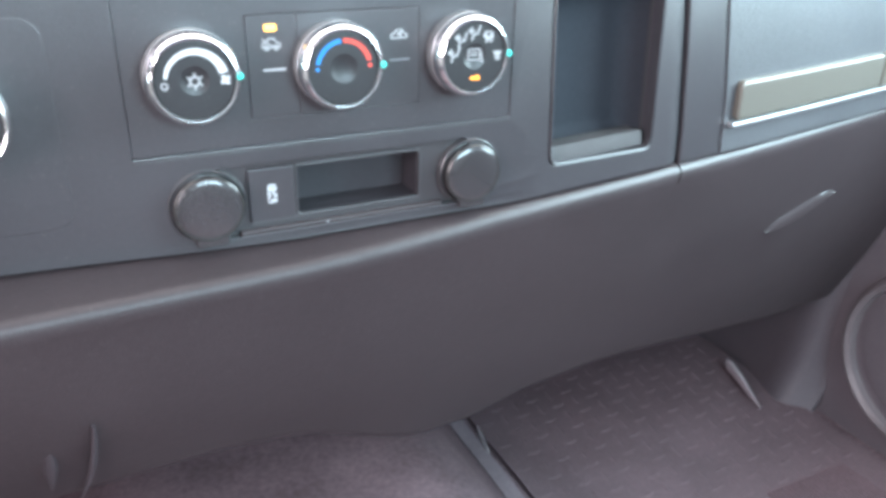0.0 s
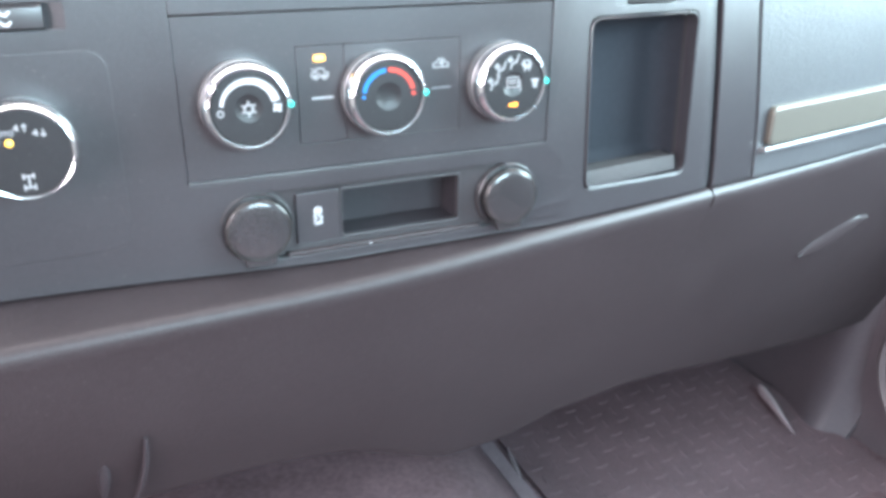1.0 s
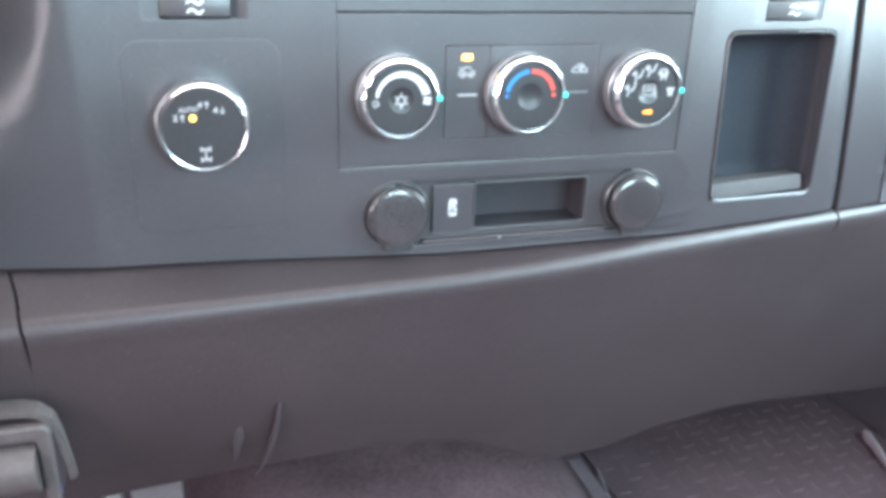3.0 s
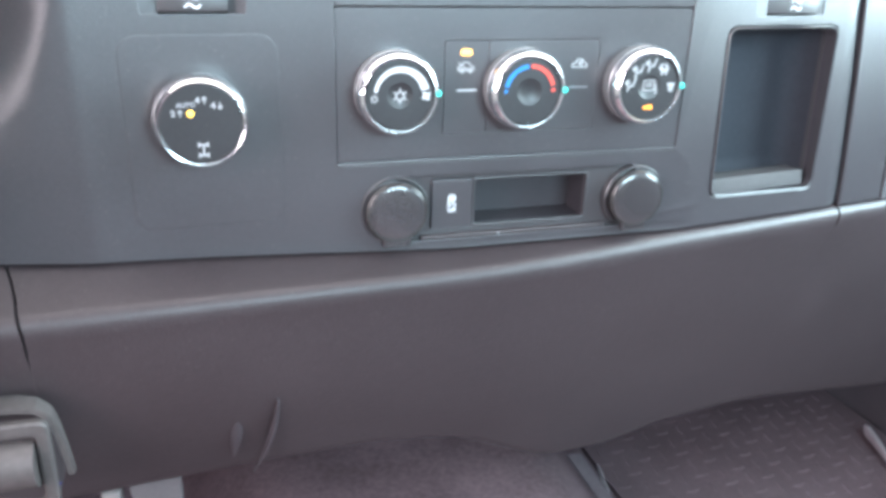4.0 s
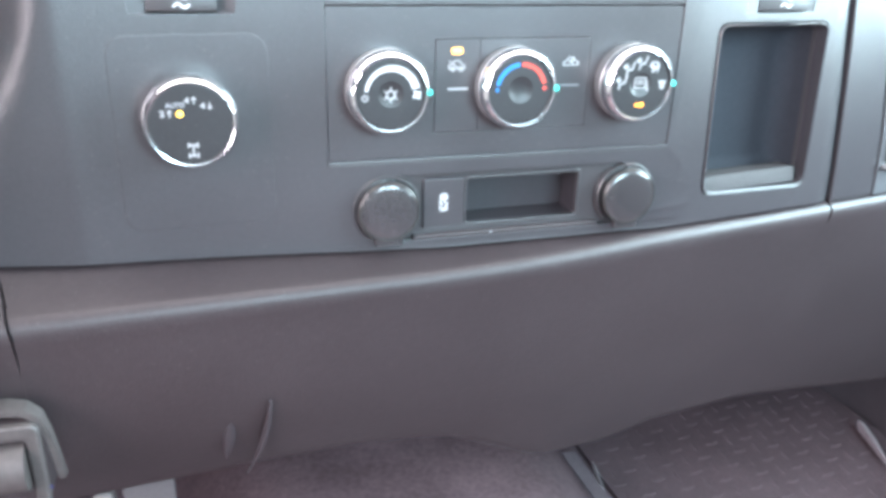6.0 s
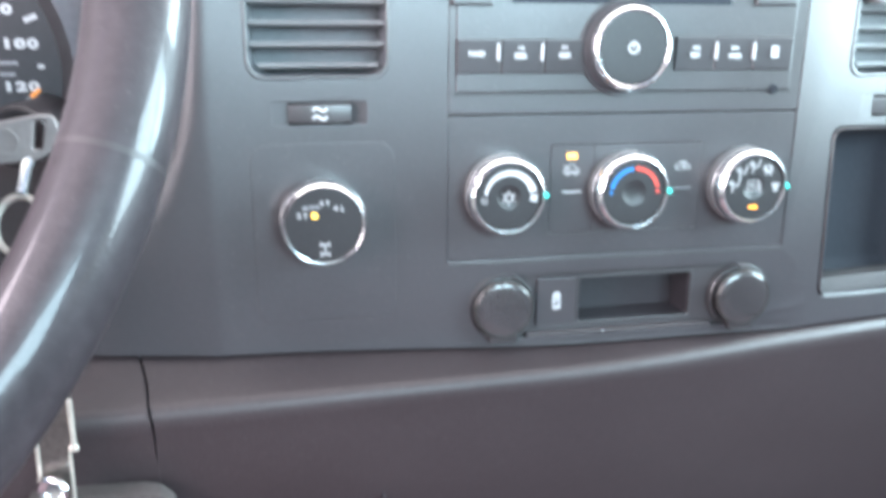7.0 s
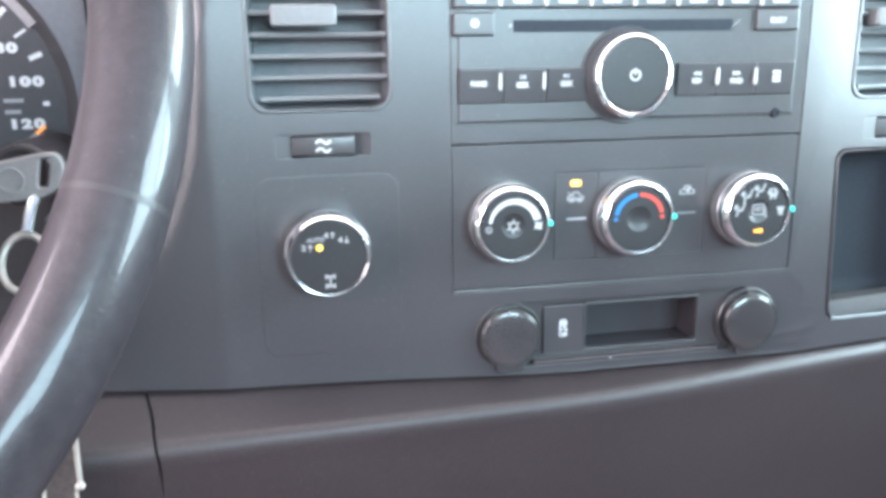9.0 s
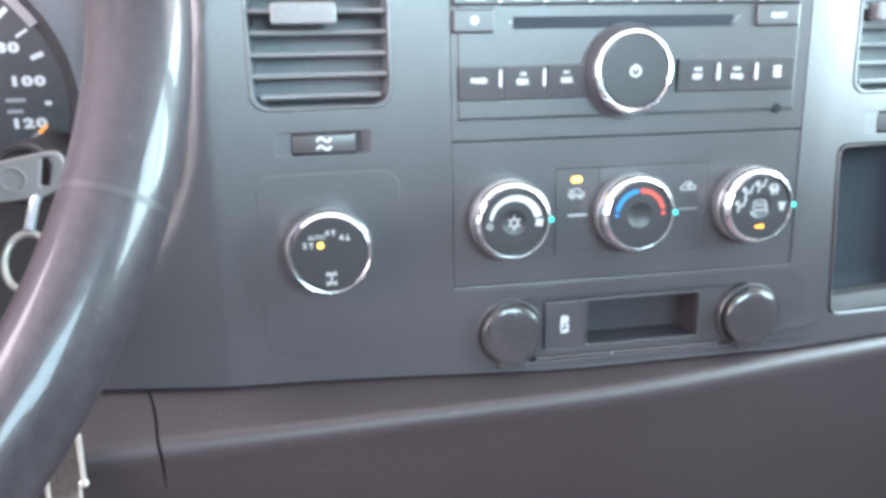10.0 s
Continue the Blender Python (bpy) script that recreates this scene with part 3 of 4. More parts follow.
air_vent(*VENT_L, -0.1455, 0.7115, "louvred dark grey air vent with a grey direction tab")
air_vent(*VENT_R, 0.1960, 0.7095, "louvred dark grey air vent with a grey direction tab")


def thumbwheel(x0, z0, x1, z1, glyph_x):
    w = thing("vent_thumbwheel", (x0 + x1) / 2, 0.01, z0, "ridged dark thumbwheel with a white airflow mark under an air vent", "thumbwheel", "vent thumbwheels")
    yy = face_y((x0 + x1) / 2)
    part("well", merge(box(x0 - 0.0005, x1 + 0.0005, yy + 0.004, yy + 0.012, z0 - 0.0005, z1 + 0.0005), ), SATIN, w)
    m = (x1 - x0) * 0.17
    roller = bmesh.new()
    rows = []
    for i in range(13):
        u = i / 12
        x = x0 + m + (x1 - x0 - 2 * m) * u
        d = 0.0034 * math.sin(math.pi * (0.12 + 0.76 * u)) ** 0.5
        rows.append([roller.verts.new((x, yy + dy - d * f, z)) for dy, f, z in ((0.006, 0, z0 + 0.0003), (0.0012, 0.6, z0 + 0.0003), (0.0004, 1, z0 + 0.0016), (0.0, 1, (z0 + z1) / 2), (0.0004, 1, z1 - 0.0016), (0.0012, 0.6, z1 - 0.0003), (0.006, 0, z1 - 0.0003))])
    for a, b in zip(rows, rows[1:]):
        for k in range(6):
            roller.faces.new((a[k], a[k + 1], b[k + 1], b[k]))
    roller.faces.new(rows[0])
    roller.faces.new(rows[-1])
    part("wheel", roller, SATIN, w)
    for outer, inner in ((x0 - 0.0002, x0 + m - 0.0002), (x1 + 0.0002, x1 - m + 0.0002)):
        scoop = sheet(lambda u, v: (outer + (inner - outer) * u, face_y(outer) + 0.0003 + 0.0017 * u, z0 - 0.0002 + (z1 - z0 + 0.0004) * v), span(0, 1, 6), [0, 1], (0, 0.0015, 0))
        part("finger_scoop", scoop, PLASTIC, w)
    wave = [(-1, 0.0), (-0.6, 0.35), (-0.2, 0.25), (0.2, -0.1), (0.6, -0.2), (1.0, 0.15)]
    zc = (z0 + z1) / 2
    part("mark", strokes([[(x, z + 0.62) for x, z in wave], [(x, z - 0.62) for x, z in wave]], 0.0011, glyph_x, zc, yy - 0.0033, 0.0034), MARK, w, "white airflow mark")


thumbwheel(*WHEEL_L, -0.1388)
thumbwheel(*WHEEL_R, 0.2105)


# ---- climate control panel ----
climate = thing("climate_control_panel", 0.033, 0.0, 0.562, "dark climate panel with three chrome-ringed rotary knobs", "climate panel")
PX0, PX1 = -0.07068, 0.13668
hv = plate([rrect(PX0, 0.5625, PX1, 0.6434, 0.0012), rrect(-0.0122, 0.5762, 0.0791, 0.6268, 0.0008)], 0.0006, 0.006, 0.0003)
part("panel", hv, PLASTIC, climate)
part("panel_bed", box(PX0 - 0.002, PX1 + 0.002, 0.0064, 0.0075, 0.558, 0.772), SATIN, climate)
part("button_bed", box(-0.0130, 0.0800, 0.0052, 0.0062, 0.5755, 0.6275), SATIN, climate)
part("recirculation_button", plate([rrect(-0.0120, 0.5764, 0.0130, 0.6266, 0.0008)], 0.0004, 0.005, 0.0003), BUTTON, climate)
part("centre_button", plate([rrect(0.0132, 0.5764, 0.0789, 0.6266, 0.0008)], 0.0004, 0.005, 0.0003), BUTTON, climate)
part("panel_lip", box(PX0 - 0.0002, PX1 + 0.0002, -0.0008, 0.003, 0.5606, 0.5624, 0.0005), SATIN, climate)
part("recirculation_lamp", plate([rrect(-0.0030, 0.6188, 0.0030, 0.6220, 0.0010)], -0.0002, 0.001, 0.0002, 1), AMBER, climate, "lit amber lamp")
car = [[(-1, -0.35), (-1, 0.05), (-0.6, 0.2), (-0.3, 0.6), (0.35, 0.6), (0.6, 0.2), (1.0, 0.05), (1.0, -0.35), (-1, -0.35)]]
part("car_mark", merge(strokes(car + [[(-0.95, 0.55), (0.15, -0.2)]], 0.0007, 0.0, 0.6125, 0.0004, 0.0044), strokes([ring_arc(10, 0, 360, 0.22)], 0.0008, -0.0022, 0.6108, 0.0004, 0.0044), strokes([ring_arc(10, 0, 360, 0.22)], 0.0008, 0.0024, 0.6108, 0.0004, 0.0044)), ICON, climate, "white car outline")
part("car_mark", merge(strokes(car, 0.0007, 0.0675, 0.6130, 0.0004, 0.0044), flat([(0.0660, 0.6135), (0.0690, 0.6118), (0.0690, 0.6152)], 0.0004)), ICON, climate, "white car outline")
part("bar_mark", flat([(-0.0048, 0.5996), (0.0066, 0.5996), (0.0066, 0.6005), (-0.0048, 0.6005)], 0.0004), MARK, climate, "white bar")
part("bar_mark", flat([(0.0622, 0.5998), (0.0735, 0.5998), (0.0735, 0.6006), (0.0622, 0.6006)], 0.0004), GREY_MARK, climate, "thin grey bar")


def knob(cx, cz, dimple, parent, r=0.0190):
    """A rotary knob: tapered skirt, chrome band and dark face; returns the knob and the height of its face."""
    y0 = 0.0042
    k = part("knob", lathe([(r * 1.15, 0.0), (r * 1.15, 0.0042), (r * 1.165, 0.0062), (r * 1.175, 0.0115), (r * 1.14, 0.0122), (0.004, 0.0122)], cx, y0, cz), SKIRT, parent)
    part("chrome_ring", lathe([(r * 1.15, 0.0115), (r * 1.170, 0.0135), (r * 1.165, 0.0155), (r * 1.13, 0.0171), (r * 1.08, 0.0184), (r * 1.02, 0.0193), (r * 0.985, 0.0192), (r * 0.967, 0.0180), (r * 0.965, 0.0115)], cx, y0, cz, 72), CHROME, k, "polished chrome ring")
    prof = [(r * 0.968, 0.0160), (r * 0.968, 0.0176), (r * 0.945, 0.0181), (r * 0.92, 0.0182)]
    prof += [(dimple * 1.2, 0.0182), (dimple * 1.08, 0.0182), (dimple, 0.0180), (dimple * 0.8, 0.0175), (dimple * 0.5, 0.0171), (0, 0.0169)] if dimple else [(0.004, 0.0182), (0, 0.0182)]
    part("face", lathe(prof, cx, y0, cz), FACE, k)
    return k, y0 - 0.0181


def pointer(cx, cz, y, parent, r=0.0205, a=1.5):
    x, z = cx + r * math.cos(radians(a)), cz + r * math.sin(radians(a))
    part("pointer_lamp", lathe([(0, 0.0022), (0.0010, 0.0020), (0.0016, 0.0010), (0.0017, -0.002)], x, y, z, 16), TEAL, parent, "lit teal pointer")


KZ = 0.6011
k1, ky = knob(-0.0399, KZ, 0.0062, climate)
pointer(-0.0399, KZ, ky, k1)
wedge = []
for i in range(31):
    a = 172 - 160 * i / 30
    wedge.append((a, 0.0123, 0.0138 + 0.0018 * i / 30))
lp = [(-0.0399 + r1 * math.cos(radians(a)), KZ + r1 * math.sin(radians(a))) for a, r0, r1 in wedge] + [(-0.0399 + (r0 - 0.0008 * i / 30) * math.cos(radians(a)), KZ + (r0 - 0.0008 * i / 30) * math.sin(radians(a))) for i, (a, r0, r1) in reversed(list(enumerate(wedge)))]
part("fan_speed_band", flat(lp, ky), MARK, k1, "white widening fan speed band")
snow = [[(0.55 * math.cos(radians(a)), 0.55 * math.sin(radians(a))), (math.cos(radians(a)), math.sin(radians(a)))] for a in range(30, 390, 60)]
part("snowflake_mark", merge(strokes(snow, 0.0007, -0.0399, KZ - 0.0004, ky + 0.0008, 0.0036, 0.0006), strokes([ring_arc(12, 0, 360, 0.52)], 0.0008, -0.0399, KZ - 0.0004, ky + 0.0008, 0.0040, 0.0006)), ICON, k1, "white snowflake mark")
part("off_mark", strokes([ring_arc(14)], 0.0006, -0.0399 - 0.0137, KZ - 0.0016, ky, 0.0014), ICON, k1, "small white ring")
fan = [[(0, 0), (0.8, 0.25), (0.9, 0.75)], [(0, 0), (-0.25, 0.8), (-0.75, 0.9)], [(0, 0), (-0.8, -0.25), (-0.9, -0.75)], [(0, 0), (0.25, -0.8), (0.75, -0.9)]]
part("fan_mark", strokes(fan, 0.0011, -0.0399 + 0.0139, KZ - 0.0006, ky, 0.0017), MARK, k1, "small white fan mark")

k2, ky = knob(0.0322, KZ, 0.0066, climate)
pointer(0.0322, KZ, ky, k2)
part("cold_band", arc(0.0322, KZ, 0.0126, 0.0148, 96, 168, ky), BLUE, k2, "blue temperature band")
part("cold_end", lathe([(0, 0.0004), (0.0010, 0.0004), (0.0010, 0)], 0.0322 + 0.0137 * math.cos(radians(178)), ky, KZ + 0.0137 * math.sin(radians(178)), 14), BLUE, k2)
part("hot_band", arc(0.0322, KZ, 0.0126, 0.0148, 14, 90, ky), RED, k2, "red temperature band")
part("hot_end", lathe([(0, 0.0004), (0.0011, 0.0004), (0.0011, 0)], 0.0322 + 0.0137 * math.cos(radians(3)), ky, KZ + 0.0137 * math.sin(radians(3)), 14), RED, k2)

k3, ky = knob(0.1052, KZ + 0.0006, 0.0062, climate)
pointer(0.1052, KZ + 0.0006, ky, k3)
seat = [[(0.85, 0.95), (0.45, -0.1), (-0.25, -0.25), (-0.45, -0.95)], [(-0.95, 0.35), (-0.15, 0.30)], [(-0.50, 0.70), (-0.95, 0.35), (-0.55, 0.0)]]
for ang, rot in ((172, 0), (132, 0), (92, 0)):
    part("airflow_mark", strokes(seat, 0.0009, 0.1052 + 0.0124 * math.cos(radians(ang)), KZ + 0.0006 + 0.0124 * math.sin(radians(ang)), ky, 0.0036), ICON, k3, "white airflow mark")
part("airflow_mark", merge(strokes(seat, 0.0010, 0.1052 + 0.0124 * math.cos(radians(52)), KZ + 0.0002 + 0.0124 * math.sin(radians(52)), ky, 0.0022), strokes([[(-1, 0.3), (-0.6, 1), (0.6, 1), (1, 0.3), (0.6, -0.9)]], 0.0008, 0.1052 + 0.0124 * math.cos(radians(52)), KZ + 0.0006 + 0.0124 * math.sin(radians(52)), ky, 0.0028)), ICON, k3, "white airflow mark")
part("defrost_mark", merge(flat([(0.1052 + 0.0108, KZ + 0.0028), (0.1052 + 0.0162, KZ + 0.0028), (0.1052 + 0.0150, KZ + 0.0006), (0.1052 + 0.0120, KZ + 0.0006)], ky), strokes([[(-0.6, 0), (-0.4, -1)], [(0.0, 0), (0.1, -1)], [(0.6, 0), (0.5, -1)]], 0.0007, 0.1052 + 0.0135, KZ + 0.0004, ky, 0.0020)), ICON, k3, "white windscreen defrost mark")
part("rear_defrost_mark", merge(strokes([[(-0.9, -0.6), (-0.9, 0.8), (0.8, 0.8), (0.8, -0.6), (-0.9, -0.6)], [(-0.5, 0.35), (0.4, 0.35)], [(-0.5, 0.0), (0.4, 0.0)], [(1.05, 0.3), (1.15, -1.0)]], 0.0006, 0.1052, KZ + 0.0012, ky + 0.0008, 0.0040, 0.0006)), ICON, k3, "white rear window defrost mark")
part("defrost_lamp", merge(plate([rrect(0.1028, 0.5894, 0.1066, 0.5912, 0.0007)], ky - 0.0002, 0.0010, 0.0002, 1), lathe([(0, 0.0010), (0.0013, 0.0008), (0.0014, 0)], 0.1070, ky + 0.0004, 0.5904, 16)), ORANGE, k3, "lit orange lamp")


# ---- radio ----
radio = thing("car_radio", 0.033, 0.0, 0.644, "dark grey car radio with a chrome-ringed volume knob and disc slot", "car radio")
RX0, RX1 = -0.07068, 0.13668
part("faceplate", plate([rrect(RX0, 0.6440, RX1, 0.7690, 0.0012)], 0.0004, 0.006, 0.0006), PLASTIC, radio)
part("raised_panel", plate([rrect(-0.0668, 0.6558, 0.1292, 0.7685, 0.0010)], -0.0008, 0.004, 0.0006), PLASTIC, radio)
part("groove", box(-0.0680, 0.1300, -0.0002, 0.0010, 0.6548, 0.6556), GAP, radio)
part("screw", lathe([(0, 0.0002), (0.0007, 0.0002), (0.0008, 0.0012), (0.0024, 0.0012), (0.0028, 0.0004), (0.0028, -0.001)], 0.1190, -0.0004, 0.6562, 20), INNER, radio, "small dark round hole")


def key_bar(x0, z0, x1, z1, count, name="button"):
    w = (x1 - x0) / count
    out = []
    for i in range(count):
        bm = box(x0 + i * w + 0.00008, x0 + (i + 1) * w - 0.00008, -0.0036, 0.001, z0, z1, 0.0008, 3)
        for v in bm.verts:
            s = (v.co.z - z0) / (z1 - z0)
            v.co.y += 0.0016 * max(0.0, 1 - s) ** 1.5 if v.co.y < -0.002 else 0
        out.append(part(name, bm, BUTTON, radio))
    return out


BY = -0.0036
left_keys = key_bar(-0.0670, 0.6655, 0.0050, 0.6835, 3)
right_keys = key_bar(0.0560, 0.6668, 0.1275, 0.6850, 3)
for x, z in ((-0.0449, 0.6768), (-0.0208, 0.6768), (0.0797, 0.6775), (0.1027, 0.6772)):
    part("divider", plate([soften([(x - 0.0006, z + 0.0046), (x - 0.0007, z - 0.0035), (x, z - 0.0050), (x + 0.0008, z - 0.0035), (x + 0.0007, z + 0.0046)], 0.0005)], -0.0046, 0.003, 0.0003, 2), MARK, radio, "white sliver between two keys")
for (x, z, word), key in zip(((-0.0565, 0.6762, "BAND"), (-0.0327, 0.6752, "SEEK"), (-0.0082, 0.6755, "SEEK")), left_keys):
    part("lettering", lettering(word, 0.0038, x, z - 0.0004, BY - 0.0001, 0.0003, 0.84, 0.00018), MARK, key, "white lettering")
for (x, z, word), key in zip(((0.0672, 0.6755, "REV"), (0.0912, 0.6750, "FWD")), right_keys):
    part("lettering", lettering(word, 0.0038, x, z - 0.0004, BY - 0.0001, 0.0003, 0.86, 0.00018), MARK, key, "white lettering")


def tri(cx, cz, s, way):
    return flat([(cx - way * s, cz + s), (cx + way * s, cz), (cx - way * s, cz - s)][:: (1 if way > 0 else -1)], BY - 0.0001, 0.0003)


part("seek_mark", merge(tri(-0.0322, 0.6790, 0.0012, -1), flat([(-0.0340, 0.6778), (-0.0335, 0.6778), (-0.0335, 0.6802), (-0.0340, 0.6802)], BY - 0.0001, 0.0003)), MARK, left_keys[1], "white arrow mark")
part("seek_mark", merge(tri(-0.0087, 0.6793, 0.0012, 1), flat([(-0.0074, 0.6781), (-0.0069, 0.6781), (-0.0069, 0.6805), (-0.0074, 0.6805)], BY - 0.0001, 0.0003)), MARK, left_keys[2], "white arrow mark")
part("reverse_mark", merge(tri(0.0660, 0.6792, 0.0012, -1), tri(0.0684, 0.6792, 0.0012, -1)), MARK, right_keys[0], "white double arrow")
part("forward_mark", merge(tri(0.0900, 0.6790, 0.0012, 1), tri(0.0924, 0.6790, 0.0012, 1)), MARK, right_keys[1], "white double arrow")
for i, z in enumerate((0.6792, 0.6768, 0.6746)):
    part("bar_mark", flat([(0.1133, z - 0.0008), (0.1180, z - 0.0008), (0.1180, z + 0.0008), (0.1133, z + 0.0008)], BY - 0.0001, 0.0003), MARK, right_keys[2], "white bar")

vk = part("volume_knob", lathe([(0.0258, 0.0), (0.0258, 0.0018), (0.0252, 0.0026), (0.0238, 0.0022), (0.0235, 0.0034), (0.0229, 0.0070), (0.0223, 0.0092), (0.004, 0.0092)], 0.0263, 0.0, 0.6790), COLLAR, radio)
part("chrome_ring", lathe([(0.0221, 0.0086), (0.0224, 0.0108), (0.0221, 0.0126), (0.0211, 0.0139), (0.0201, 0.0144), (0.0196, 0.0140), (0.0195, 0.009)], 0.0263, 0.0, 0.6790, 72), CHROME, vk, "polished chrome ring")
part("face", lathe([(0.0197, 0.0120), (0.0197, 0.0132), (0.0188, 0.0136), (0.0176, 0.0137), (0, 0.0137)], 0.0263, 0.0, 0.6790), FACE, vk)
part("power_mark", merge(strokes([ring_arc(20, 120, 420)], 0.0009, 0.0263, 0.6793, -0.0138, 0.0026), strokes([[(0, 0.15), (0, 1.2)]], 0.0009, 0.0263, 0.6793, -0.0138, 0.0026)), MARK, vk, "white power mark")

# A thin solid block; the slot's shade is put into its dark colour.
slot_bm = merge(box(-0.0372, 0.0880, -0.0012, 0.0006, 0.7020, 0.7082), )
part("disc_slot", slot_bm, SLOT_DARK, radio, "dark narrow block for the shade in the disc slot")
part("slot_shield", flat([(0.0868, 0.7028), (0.0905, 0.7066), (0.0925, 0.7078), (0.0890, 0.7050)], -0.0012, 0.0003), MARK, radio)
part("slot_dot", flat([(-0.0395, 0.7045), (-0.0380, 0.7045), (-0.0380, 0.7062), (-0.0395, 0.7062)], -0.0008, 0.0003), GREY_MARK, radio)
b1 = part("button", box(-0.0698, -0.0477, -0.0034, 0.001, 0.7002, 0.7122, 0.0012, 3), BUTTON, radio)
part("clock_mark", lathe([(0, 0.0002), (0.0022, 0.0002), (0.0022, 0)], -0.0585, -0.0034, 0.7066, 20), MARK, b1, "white round mark")
b2 = part("button", box(0.1015, 0.1275, -0.0034, 0.001, 0.7018, 0.7135, 0.0012, 3), BUTTON, radio)
part("lettering", lettering("SELECT", 0.0038, 0.1142, 0.7072, -0.0035, 0.0003, 0.78), MARK, b2, "white lettering")
n = 8
for i in range(n):
    x0 = -0.0698 + i * (0.1973 / n)
    b = part("preset_button", box(x0 + 0.0003, x0 + 0.1973 / n - 0.0003, -0.0036, 0.001, 0.7140, 0.7300, 0.0012, 3), BUTTON, radio)
    part("bar_mark", flat([(x0 + 0.0072, 0.7166), (x0 + 0.0168, 0.7166), (x0 + 0.0168, 0.7196), (x0 + 0.0072, 0.7196)], -0.0036, 0.0003), MARK, b, "white bar")
    if i:
        part("divider", box(x0 - 0.0010, x0 + 0.0010, -0.0050, 0.0, 0.7150, 0.7275, 0.0006, 2), MARK, radio, "white sliver between two keys")


# ---- four-wheel-drive switch ----
drive = thing("drive_mode_switch", -0.1385, 0.0, 0.533, "large round chrome-ringed four-wheel-drive switch on a dark plate", "rotary switch")
part("plate", bend(plate([rrect(SWITCH[0] - 0.0005, SWITCH[1] - 0.0005, SWITCH[2] + 0.0005, SWITCH[3] + 0.0005, 0.0094)], -0.00035, 0.005, 0.0003, 2), BENDS, (), on_face), PLASTIC, drive)
DX, DZ, DY = -0.1393, 0.5918, face_y(-0.1393)
dk = part("knob", lathe([(0.0208, 0.0), (0.0208, 0.005), (0.0226, 0.0125), (0.0223, 0.0145), (0.004, 0.0145)], DX, DY, DZ), SKIRT, drive)
part("chrome_ring", lathe([(0.0226, 0.0120), (0.0230, 0.0140), (0.0229, 0.0158), (0.0222, 0.0176), (0.0212, 0.0192), (0.0203, 0.0202), (0.0198, 0.0200), (0.0197, 0.0185), (0.0197, 0.0120)], DX, DY, DZ, 72), CHROME, dk, "polished chrome ring")
part("face", lathe([(0.0198, 0.0170), (0.0198, 0.0188), (0.0192, 0.0193), (0.0186, 0.0194), (0, 0.0194)], DX, DY, DZ), FACE, dk)
fy = DY - 0.0194


def arrow(cx, cz, up, s=0.0014):
    return strokes([[(0, -1), (0, 1)], [(-0.6, 1 - 0.6 if up else -0.4), (0, 1 if up else -1), (0.6, 1 - 0.6 if up else -0.4)]], 0.0006, cx, cz, fy, s, 0.0003)


part("lettering", merge(lettering("2", 0.0040, -0.1519, 0.5970, fy, 0.0003, 1.1), arrow(-0.1486, 0.5970, True)), ICON, dk, "white lettering")
part("lettering", lettering("AUTO", 0.0031, -0.1458, 0.6009, fy, 0.0003), GREY_MARK, dk, "dim grey lettering")
part("lettering", merge(lettering("4", 0.0040, -0.1404, 0.6030, fy, 0.0003, 1.1), arrow(-0.1372, 0.6030, True)), ICON, dk, "white lettering")
part("lettering", merge(lettering("4", 0.0040, -0.1333, 0.6003, fy, 0.0003, 1.1), arrow(-0.1301, 0.6003, False)), ICON, dk, "white lettering")
part("axle_mark", strokes([[(-0.8, 1), (0.8, 1)], [(-0.8, -1), (0.8, -1)], [(0, 1), (0, -1)], [(-0.8, 0.65), (-0.8, 1.3)], [(0.8, 0.65), (0.8, 1.3)], [(-0.8, -0.65), (-0.8, -1.3)], [(0.8, -0.65), (0.8, -1.3)]], 0.0008, -0.1392, 0.5790, fy, 0.0026, 0.0003), ICON, dk, "white axle mark")
part("mode_lamp", lathe([(0, 0.0008), (0.0012, 0.0007), (0.0017, 0.0)], -0.1440, fy + 0.0001, 0.5968, 18), YELLOW, dk, "lit yellow lamp")


# ---- outlets, button and slot under the climate panel ----
def power_outlet(cx, cz):
    y0 = 0.0035
    o = thing("power_outlet", cx, y0, cz - 0.019, "round black power outlet with a closed satin cap", "power outlet", "power outlets")
    part("housing", lathe([(0.0198, -0.002), (0.0198, 0.0040), (0.0193, 0.0046), (0.0186, 0.0042), (0.0182, 0.0020), (0.010, 0.001)], cx, y0, cz, 48), SATIN, o)
    prof = [(0.0168, 0.000), (0.0173, 0.0050), (0.0174, 0.0064), (0.0172, 0.0076), (0.0167, 0.0085), (0.0160, 0.0091), (0.0146, 0.0096), (0.0125, 0.0099), (0.0090, 0.0101), (0, 0.0102)]
    cap = part("cap", lathe(prof, cx, y0, cz, 56), GLOSS, o, "smooth black cap")
    part("cap_edge", lathe([(0.0164, 0.0066), (0.0174, 0.0072), (0.0176, 0.0080), (0.0172, 0.0090), (0.0166, 0.0094), (0.0161, 0.0093), (0.0159, 0.0088)], cx, y0, cz, 64), DARKCHROME, cap, "shiny rounded edge of the cap")
    tab = plate([soften([(cx - 0.0088, cz - 0.0125), (cx - 0.0078, cz - 0.0208), (cx + 0.0084, cz - 0.0208), (cx + 0.0094, cz - 0.0125)], 0.002)], y0 - 0.0084, 0.0045, 0.0014, 3)
    part("tab", tab, GLOSS, o)
    return o


DARKCHROME = material("dark_polished_edge", (0.075, 0.071, 0.069), 0.17, 0.55, vary=0.12, spec=0.8)
